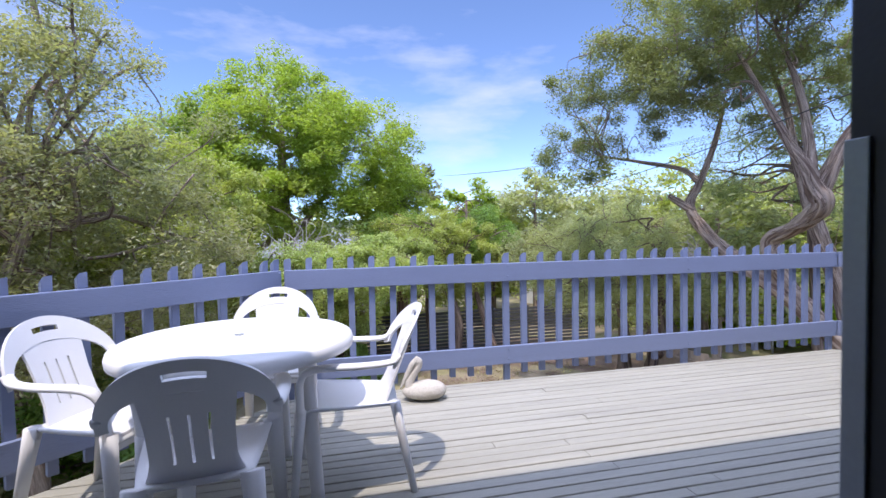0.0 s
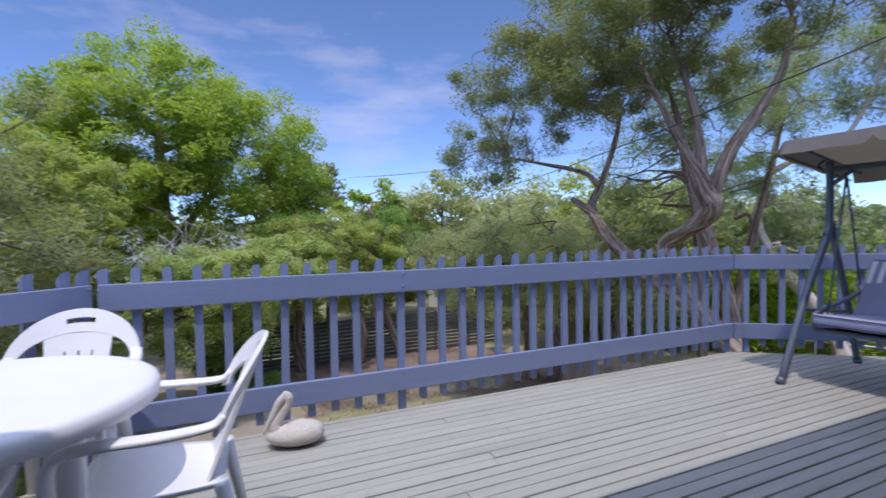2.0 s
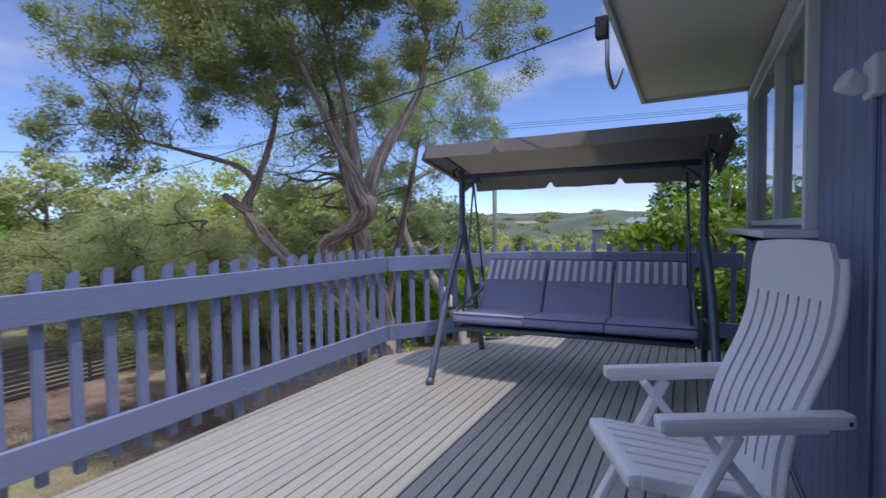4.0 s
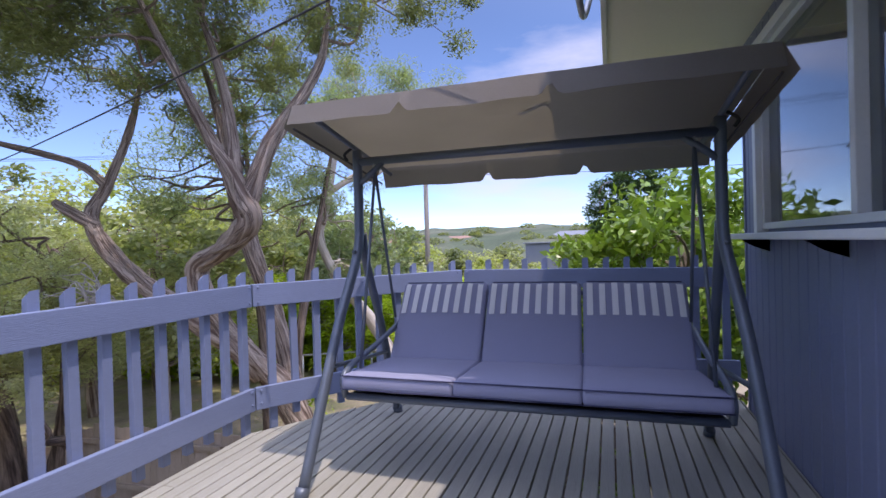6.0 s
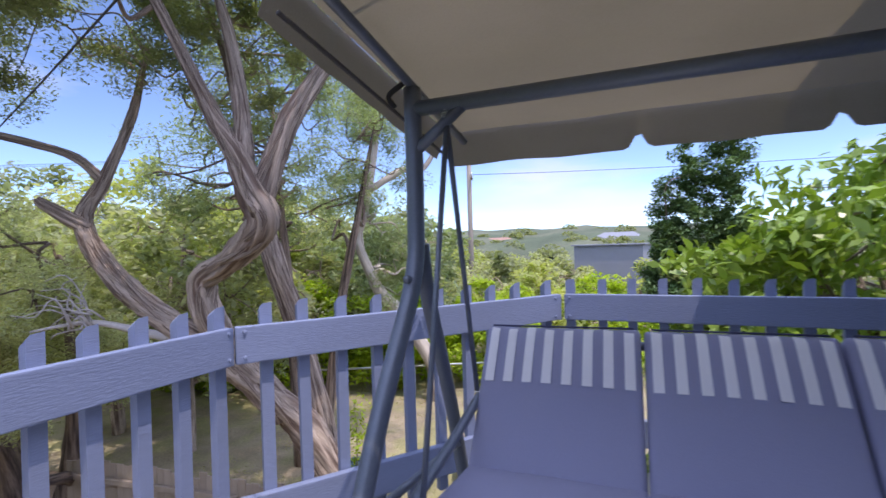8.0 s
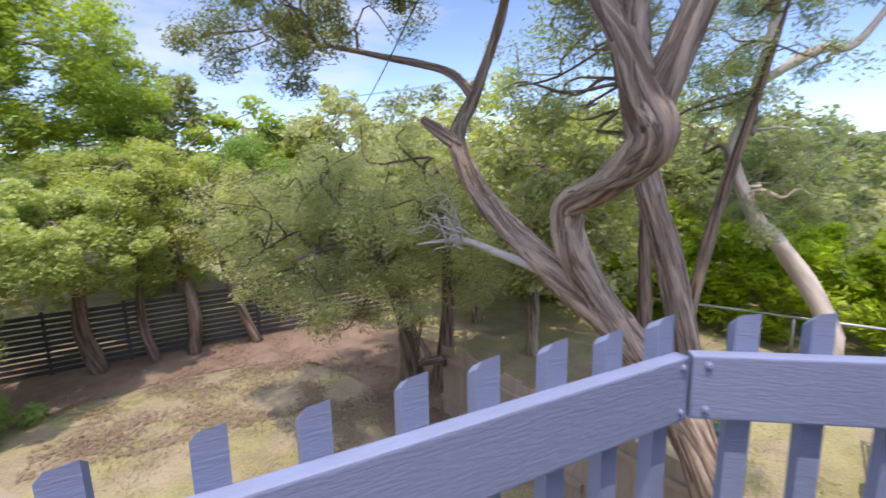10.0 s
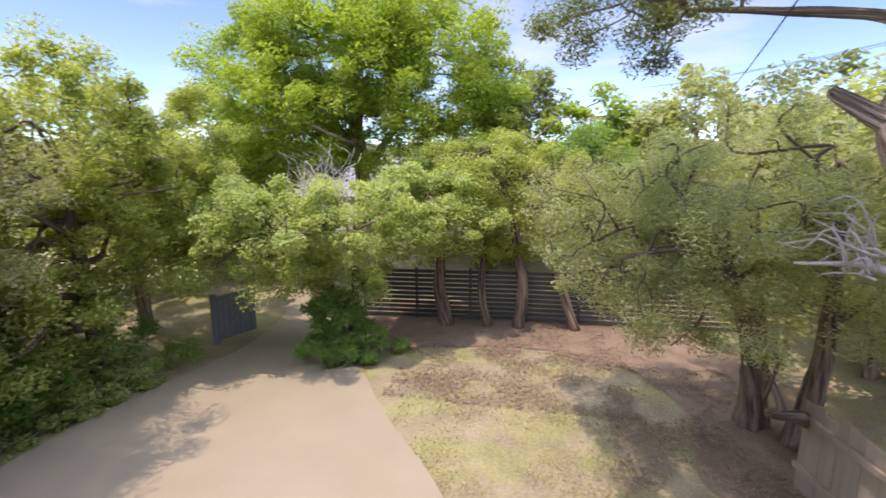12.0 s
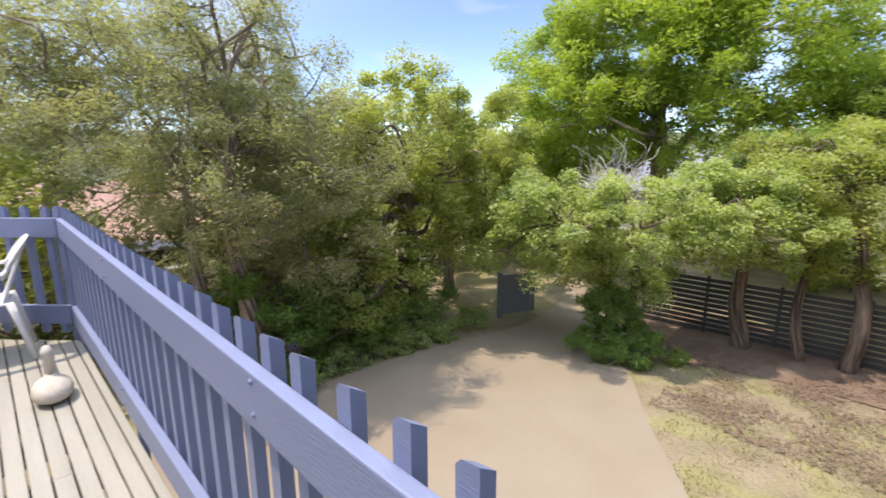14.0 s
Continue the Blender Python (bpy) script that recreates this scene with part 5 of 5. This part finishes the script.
tree("gum_tree", (13.5, 6.9, G - 0.1), [(12.8, 8.2, 2.6, 1.0, 1.0, 0.8), (13.3, 7.6, 1.2, 0.9, 0.9, 0.9), (13.9, 6.4, 4.4, 1.0, 1.0, 0.7), (12.9, 8.0, 4.6, 1.2, 1.2, 0.8), (13.5, 7.2, 5.4, 1.3, 1.3, 0.8), (13.3, 7.7, 0.2, 0.8, 0.8, 0.7), (14.2, 6.0, 5.2, 0.9, 0.9, 0.6)], L_GUM, 26000, 0.14, 51, "tall gum tree with pale trunk and drooping leaves",
     [[(13.6, 6.7, G - 0.1, 0.2), (13.48, 6.86, -1.42, 0.17), (13.2, 7.5, -0.3, 0.15), (12.96, 7.88, 0.22, 0.13), (12.73, 8.27, 1.4, 0.1), (12.81, 8.14, 2.08, 0.1), (12.94, 7.92, 3.4, 0.07), (13.0, 7.8, 4.6, 0.03)], [(12.85, 8.05, 2.6, 0.09), (13.2, 7.3, 3.05, 0.07), (13.46, 6.89, 3.1, 0.06), (13.68, 6.37, 4.08, 0.04), (13.9, 6.2, 5.0, 0.02)]],
     bark=PALE_BARK, clumps=90, clump_r=0.42, leaf_w=0.16, droop=2.0, limbs=30, inner=0.3)
for i, (hx, hy, r1) in enumerate(((13.6, 10.6, 1.5), (15.0, 8.4, 1.7), (16.0, 6.0, 1.6), (12.8, 13.4, 1.6))):
    tree("conifer_hedge", (hx, hy, G - 0.1), [(hx, hy, G + 1.0, r1, r1, 1.0), (hx, hy, G + 1.9, r1 * 0.7, r1 * 0.7, 0.75)], L_LIME, 14000, 0.17, 60 + i, "bushy lime green conifer hedge plant", [[(hx, hy, G - 0.1, 0.08), (hx, hy, G + 1.6, 0.04)]], clumps=90, clump_r=0.36, leaf_w=0.35, limbs=8, twigs=0, category="hedge", group="lime hedge")
tree("cypress", (22, 1.6, G - 1), [(22, -0.4 + oy, -2.0 + step * k, rr - 0.11 * k, rr - 0.11 * k, 1.2) for oy, step, rr in ((0.0, 1.12, 1.25), (1.1, 0.98, 1.15), (2.0, 0.72, 1.05)) for k in range(7)], L_CYPRESS, 70000, 0.17, 70, "tall dark green cypress with several upright tips", [[(22, 1.6, G - 1, 0.15), (22, 1.6, 2, 0.05)]], clumps=420, clump_r=0.36, limbs=6, twigs=0, inner=0.5)
rngf = np.random.default_rng(77)
FAR = [(5.3, 18.0, 3.2, 1.5, L_BRIGHT), (3.1, 20.0, 4.2, 1.7, L_TEA), (6.9, 19.5, 2.8, 2.0, L_OLIVE), (8.0, 17.5, 3.4, 2.2, L_GREY), (10.8, 16.5, 3.4, 2.4, L_GREY), (9.5, 12.0, 2.4, 1.8, L_GREY), (12, 20, 4.4, 2.8, L_TEA), (7.2, 23, 2.4, 2.6, L_OLIVE), (-6.5, 13.5, 2.6, 2.6, L_OLIVE), (-7.5, 9.5, 2.2, 2.3, L_GREY), (-6.0, 6.8, 2.4, 1.9, L_BROWN), (-5.9, 2.4, 1.6, 1.9, L_OLIVE), (-6.8, 17.5, 3.0, 2.8, L_OLIVE), (0.0, 22, 2.5, 2.8, L_OLIVE), (-9.5, 21, 3.0, 3.2, L_TEA),
       (15, 15, 3.4, 2.5, L_OLIVE), (18, 11.5, 2.2, 2.2, L_GUM), (19, 17, 3.8, 3.0, L_GREY), (20, 6.5, 0.6, 1.8, L_OLIVE), (24, 9, 0.4, 2.4, L_GREY), (29, 12, 1.4, 3.2, L_TEA), (26, 4.6, -0.4, 1.8, L_LIME), (31, 2.2, 0.0, 2.6, L_OLIVE), (33, 8, 0.8, 3.0, L_GREY), (27, 20, 3.2, 3.6, L_TEA), (38, 15, 1.4, 3.8, L_OLIVE), (40, 5, 0.4, 3.4, L_TEA), (42, -2, 0.6, 3.4, L_OLIVE), (20, 26, 2.4, 3.6, L_GREY), (11, 29, 2.6, 3.6, L_OLIVE), (17.5, 2.0, -0.9, 1.5, L_LIME), (9.4, 9.8, 2.4, 1.6, L_GREY), (11.2, 12.2, 3.4, 2.0, L_OLIVE), (14.5, 12.2, 3.2, 2.2, L_GREY), (17.5, 9.5, 2.6, 2.0, L_GUM), (21, 13, 3.2, 2.6, L_TEA), (-9.6, 2.6, 3.4, 2.2, L_BROWN), (-7.4, 1.8, 3.0, 2.0, L_OLIVE), (-4.6, 7.6, 2.9, 1.5, L_GREY)]
for i, (fx, fy, top, r1, mt) in enumerate(FAR):
    dist = math.hypot(fx - 3, fy - 3)
    tree("garden_tree", (fx, fy, G - 0.045 * max(0, dist - 11)), [(fx, fy, top - r1 * 0.75, r1, r1, r1 * 0.75), (fx + rngf.uniform(-0.6, 0.6) * r1, fy + rngf.uniform(-0.6, 0.6) * r1, top - r1 * 1.2, r1 * 0.9, r1 * 0.9, r1 * 0.7), (fx + rngf.uniform(-0.8, 0.8) * r1, fy, top - r1 * 1.7, r1, r1, r1 * 0.7)],
         mt, int(min(12000, 6500 + 1300 * r1)), 0.09 + 0.0072 * dist, 100 + i, "leafy green tree in the gardens beyond", [[(fx, fy, G - 0.045 * max(0, dist - 11) - 0.1, 0.12), (fx, fy, (G + top) / 2 - 0.8, 0.1), (fx, fy, top - r1 * 0.5, 0.04)]], clumps=80, clump_r=0.16 + 0.2 * r1, limbs=14, twigs=20, leaf_w=0.5, group="trees beyond the yard")


def utility_pole(x, y, top, label):
    p = thing("utility_pole", x, y, GZ - 1.0, 20, label, "utility pole", "utility poles")
    h = top - GZ + 1.0
    tube("pole", [(0, 0, -0.3), (0, 0, h * 0.5), (0, 0, h)], [0.15, 0.13, 0.11], WOODPOLE, p, segs=12, curve=False)
    for z, w in ((h - 0.75, 0.95), (h - 2.9, 0.5)):
        part("crossarm", box((-w, -0.18, z), (w, -0.08, z + 0.12), 0.01), WOODPOLE, p)
        for k in (-0.9, -0.45, 0.45, 0.9):
            tube("insulator", [(k * w, -0.13, z + 0.12), (k * w, -0.13, z + 0.26)], 0.04, TRIM, p, segs=8, curve=False)
    return p


utility_pole(26.5, 10.7, 7.6, "weathered timber power pole with two crossarms")


def cable(name, a, b, sag, r, label):
    pts = [tuple(np.array(a) + (np.array(b) - np.array(a)) * t - np.array((0, 0, sag * 4 * t * (1 - t)))) for t in np.linspace(0, 1, 13)]
    ob = tube(name, pts, r, CABLE, None, "", 6, 1, 1.0, False)
    return tagged(ob, label, "cable")


cable("service_cable", (4.05, 1.38, 2.44), (8.2, 17, 2.6), 0.25, 0.006, "black overhead service cable running to the eave")
for k in range(3):
    cable("power_line", (26.5 + 0.3 * k, 10.0 + 0.4 * k, 6.95 + 0.2 * (k % 2)), (30, -40, 8.5), 0.8, 0.010, "dark overhead power line above the street")
    cable("power_line", (26.5 + 0.3 * k, 10.0 + 0.4 * k, 6.95 + 0.2 * (k % 2)), (14, 60, 8.5), 0.8, 0.010, "dark overhead power line above the street")
cable("power_line", (26.4, 10.6, 4.9), (34, -40, 6.0), 0.8, 0.013, "dark overhead power line above the street")


def house(x, y, z, rz, w, d, h, wall_mat, roof_mat, label):
    p = thing("house", x, y, z, rz, label, "house")
    part("wall", box((-w / 2, -d / 2, 0), (w / 2, d / 2, h)), wall_mat, p)
    bm = bmesh.new()
    e = 0.4
    vs = [bm.verts.new(q) for q in ((-w / 2 - e, -d / 2 - e, h), (w / 2 + e, -d / 2 - e, h), (w / 2 + e, d / 2 + e, h), (-w / 2 - e, d / 2 + e, h), (-w / 2 + d * 0.3, 0, h + d * 0.24), (w / 2 - d * 0.3, 0, h + d * 0.24))]
    for q in ((0, 1, 5, 4), (2, 3, 4, 5), (1, 2, 5), (3, 0, 4), (3, 2, 1, 0)):
        bm.faces.new([vs[i] for i in q])
    part("roof", bm, roof_mat, p)
    for k in range(max(1, int(w / 3))):
        wx = -w / 2 + (k + 0.5) * w / max(1, int(w / 3))
        for sy in (-1, 1):
            wi = part("window", box((wx - 0.6, sy * d / 2 - 0.03, h * 0.4), (wx + 0.6, sy * d / 2 + 0.03, h * 0.8), 0.01), TRIM, p)
            part("pane", box((wx - 0.54, sy * d / 2 - 0.035, h * 0.43), (wx + 0.54, sy * d / 2 + 0.035, h * 0.77)), DARK_ALU, wi)
    return p


house(-16.0, 6.5, GZ - 1.6, 80, 10, 7, 2.6, BRICK, TILE_ROOF, "single storey red brick house with a terracotta roof")
house(-2.5, 27, GZ - 0.6, 5, 10, 7, 2.6, WHITE_WALL, SHED, "white rendered house behind the trees")
house(16, 24, GZ - 0.8, 30, 9, 7, 2.5, WHITE_WALL, SHED, "white rendered house behind the trees")
house(150, 48, -1.5, 60, 14, 9, 3.0, WHITE_WALL, TILE_ROOF, "distant pale house on the hillside")
house(155, 12, -1.0, 80, 14, 9, 3.0, WHITE_WALL, SHED, "distant pale house on the hillside")
house(140, 70, -1.5, 40, 12, 9, 3.0, BRICK, TILE_ROOF, "distant brick house on the hillside")
shed = thing("garden_shed", 37.5, 4.6, -3.4, 80, "dark grey steel clad shed beyond the street", "shed")
part("wall", box((-2.2, -1.5, 0), (2.2, 1.5, 4.4), 0.02), SHED, shed)
part("roof", box((-2.35, -1.65, 4.41), (2.35, 1.65, 4.5), 0.02), SHED, shed)

# far wooded ridge that closes the view
rv, rfaces = [], []
NA, NR = 220, 5
for i in range(NA):
    w = 2 * math.pi * i / NA
    for j in range(NR):
        r = 90 + j * 45
        h = (0, 0.5, 0.8, 1.0, 0.95)[j] * (13.2 + 1.6 * noise.noise(Vector((math.cos(w) * 2.2, math.sin(w) * 2.2, 0.3)))) + (1.6 * noise.noise(Vector((math.cos(w) * 26, math.sin(w) * 26, j * 3.1))) if j else 0)
        rv.append((3 + r * math.cos(w), 5 + r * math.sin(w), -5.5 + h))
for i in range(NA):
    for j in range(NR - 1):
        a, b = i * NR + j, ((i + 1) % NA) * NR + j
        rfaces.append((a, a + 1, b + 1, b))
tagged(mesh_object("backdrop", rv, rfaces, HILL, None, "", True), "distant wooded hillside", "hillside", "", "structure")
rngh = np.random.default_rng(9)
wc = []
for i in range(760):
    w, r = rngh.uniform(0, 2 * math.pi), rngh.uniform(52, 190)
    hz = -5.0 + max(0.0, min(1.0, (r - 90) / 110)) * 10.5
    wc.append((3 + r * math.cos(w), 5 + r * math.sin(w), hz + rngh.uniform(0.5, 2.4), rngh.uniform(1.8, 4.2)))
wc = np.array(wc)
pk = rngh.integers(0, len(wc), 150000)
dd = rngh.normal(size=(150000, 3))
dd /= np.linalg.norm(dd, axis=1)[:, None]
dd[:, 2] = np.abs(dd[:, 2]) * 0.75 - 0.15
tagged(leaf_mesh("far_woods", wc[pk, :3] + dd * (wc[pk, 3] * rngh.random(150000) ** 0.3)[:, None], 0.95, 0.6, L_TEA, None, 91), "wooded suburban gardens in the distance", "woods", "", "stuff")

# ---- ground litter ----
rngl = np.random.default_rng(15)


def scattered(name, n, boxes, size, width, mat, label, category, up, lift, keep):
    pts = []
    while len(pts) < n:
        x0, x1, y0, y1 = boxes[rngl.integers(len(boxes))]
        q = (rngl.uniform(x0, x1), rngl.uniform(y0, y1))
        if noise.noise(Vector((q[0] * 1.3, q[1] * 1.3, 4.0))) + rngl.uniform(-0.3, 0.3) > keep:
            pts.append((q[0], q[1], GZ + lift))
    return tagged(leaf_mesh(name, np.array(pts), size, width, mat, None, 17, up), label, category, "", "stuff")


scattered("leaf_litter", 16000, [(0.8, 6.6, 11.6, 14.2), (5.0, 7.2, 7.6, 11.8), (1.6, 5.5, 9.8, 12.0)], 0.055, 0.4, MULCH, "dry brown leaves lying on the ground", "leaf litter", 3.0, 0.022, 0.0)
scattered("grass", 22000, [(2.0, 7.0, 5.2, 11.6), (8.0, 16.0, 2.5, 9.0)], 0.06, 0.16, leaf_material("dry_grass_blade", (0.42, 0.38, 0.20)), "short dry tufts of lawn grass", "grass", 0.0, 0.012, 0.05)

# ---- neighbour's yard ----
trailer = thing("cage_trailer", 10.35, 4.0, GZ, 25, "small galvanised cage trailer parked on the grass", "trailer")
part("tray", box((-1.1, -0.65, 0.42), (1.1, 0.65, 0.5), 0.01), PALING, trailer, "brown timber tray floor")
for sx, sy, ex, ey in ((-1.1, -0.65, 1.1, -0.65), (-1.1, 0.65, 1.1, 0.65), (-1.1, -0.65, -1.1, 0.65), (1.1, -0.65, 1.1, 0.65)):
    for z in (0.55, 0.8, 1.05):
        tube("cage_rail", [(sx, sy, z), (ex, ey, z)], 0.016, GALV, trailer, segs=6, curve=False)
for px in (-1.1, 0.0, 1.1):
    for py in (-0.65, 0.65):
        tube("cage_post", [(px, py, 0.5), (px, py, 1.07)], 0.018, GALV, trailer, segs=6, curve=False)
for py in (-0.75, 0.75):
    wv, wf = lathe([(0.1, -0.08), (0.28, -0.08), (0.3, -0.04), (0.3, 0.04), (0.28, 0.08), (0.1, 0.08)], 24)
    wh_ = mesh_object("wheel", wv, wf, BLACK, trailer, "black rubber wheel", True)
    wh_.matrix_local = pose(0, py, 0.3, 90, 0, 0)
part("drawbar", beam((1.1, 0, 0.42), (2.0, 0, 0.40), 0.06, 0.06), GALV, trailer)
pot = thing("potted_plant", 9.6, 6.3, GZ, 0, "small leafy plant in a dark teal pot", "potted plant")
tv, tf = lathe([(0.13, 0.0), (0.18, 0.26), (0.195, 0.28), (0.17, 0.28), (0.16, 0.22)], 24)
mesh_object("pot", tv, tf, TERRA, pot, "", True)
leaf_mesh("plant", np.random.default_rng(4).normal(size=(160, 3)) * (0.09, 0.09, 0.3) + (0, 0, 0.75), 0.11, 0.4, L_LIME, pot, 5)["kind"] = "stuff"
tube("stem", [(0, 0, 0.2), (0.02, 0, 0.7), (0, 0.02, 1.2)], [0.012, 0.009, 0.004], BARK, pot, segs=6)
prail = thing("pipe_fence", 12.0, 10.6, GZ - 0.05, -62, "low galvanised pipe fence in front of the hedge", "fence")
for k in range(5):
    tube("post", [(k * 1.8, 0, -0.1), (k * 1.8, 0, 0.75)], 0.03, GALV, prail, segs=8, curve=False)
tube("fence_rail", [(0, 0, 0.75), (7.2, 0, 0.75)], 0.025, GALV, prail, segs=8, curve=False)
aga = thing("agapanthus", -2.55, 6.2, GZ, 0, "agapanthus with strappy leaves and purple flower heads", "flower")
ra = np.random.default_rng(8)
pc = []
for k in range(90):
    w = ra.uniform(0, 6.28)
    r = ra.uniform(0.25, 0.55)
    ox, oy = ra.normal(size=2) * 0.28
    pts, rad = smooth_path([(ox, oy, 0), (ox + r * 0.4 * math.cos(w), oy + r * 0.4 * math.sin(w), 0.30), (ox + r * math.cos(w), oy + r * math.sin(w), 0.22)], [0.014, 0.014, 0.003], 3)
    pc.append(tube_data(pts, rad, 4, 0.3))
v, f = joined(pc)
mesh_object("leaves", v, f, L_LAUREL, aga)
for ox, oy, h in ((0.0, 0.1, 0.75), (-0.25, -0.2, 0.7), (0.15, -0.35, 0.66)):
    st = tube("stalk", [(ox, oy, 0), (ox, oy, h)], 0.007, L_LAUREL, aga, segs=6, curve=False)
    d_ = ra.normal(size=(90, 3))
    d_ /= np.linalg.norm(d_, axis=1)[:, None]
    leaf_mesh("flower_head", d_ * 0.075 + (ox, oy, h), 0.05, 0.5, PURPLE, aga, 12, 0.0, 0.0, "purple flower head")


# ---- parked car behind the shrubs ----


def parked_car(x, y, z, rz):
    """Local x runs along the car, y across it."""
    car = thing("parked_car", x, y, z, rz, "white hatchback parked behind the garden shrubs", "car")
    stand = pose(0, 0, 0, 90, 0, 0)
    low = [(-2.05, 0.30), (2.05, 0.30), (2.10, 0.55), (2.02, 0.74), (1.15, 0.92), (-1.90, 0.96), (-2.10, 0.80), (-2.12, 0.50)]
    body = part("body", plate([low], 1.70, 0.07), WHITE_PAINT, car)
    body.matrix_local = stand
    cabin = part("cabin", plate([[(-1.92, 0.955), (1.12, 0.925), (0.40, 1.40), (-1.45, 1.43)]], 1.46, 0.06), DARK_ALU, car, "dark glazed cabin")
    cabin.matrix_local = stand
    part("roof", box((-1.48, -0.70, 1.405), (0.42, 0.70, 1.465), 0.03), WHITE_PAINT, car)
    for sy in (-1, 1):
        for x0, x1 in ((0.98, 0.38), (-0.42, -0.46), (-1.72, -1.42)):
            part("pillar", beam((x0, sy * 0.725, 0.94), (x1, sy * 0.70, 1.42), 0.07, 0.05, 0.01), WHITE_PAINT, car)
        part("mirror", box((0.62, sy * 0.80 - 0.07, 0.98), (0.76, sy * 0.80 + 0.07, 1.09), 0.03), WHITE_PAINT, car)
        part("headlight", box((1.93, sy * 0.62 - 0.16, 0.62), (2.07, sy * 0.62 + 0.16, 0.74), 0.03), GALV, car)
        part("tail_light", box((-2.12, sy * 0.68 - 0.10, 0.66), (-1.98, sy * 0.68 + 0.10, 0.88), 0.02), BRICK, car, "red tail light")
        for wx in (-1.28, 1.30):
            tyre = lathe([(0.17, -0.09), (0.27, -0.095), (0.305, -0.06), (0.305, 0.06), (0.27, 0.095), (0.17, 0.09)], 28)
            wheel = mesh_object("wheel", *tyre, BLACK, car, "black tyre", True)
            wheel.matrix_local = pose(wx, sy * 0.80, 0.305, 90, 0, 0)
            mesh_object("rim", *lathe([(0.04, -0.10), (0.165, -0.096), (0.175, 0.0), (0.165, 0.096), (0.04, 0.10)], 20), GALV, wheel, "silver rim", True)
    return car


WHITE_PAINT = material("white_car_paint", (0.78, 0.78, 0.78), 0.25, 0.02, 2, 80, 0.0)
parked_car(-9.6, 7.1, GZ - 0.11, 82)
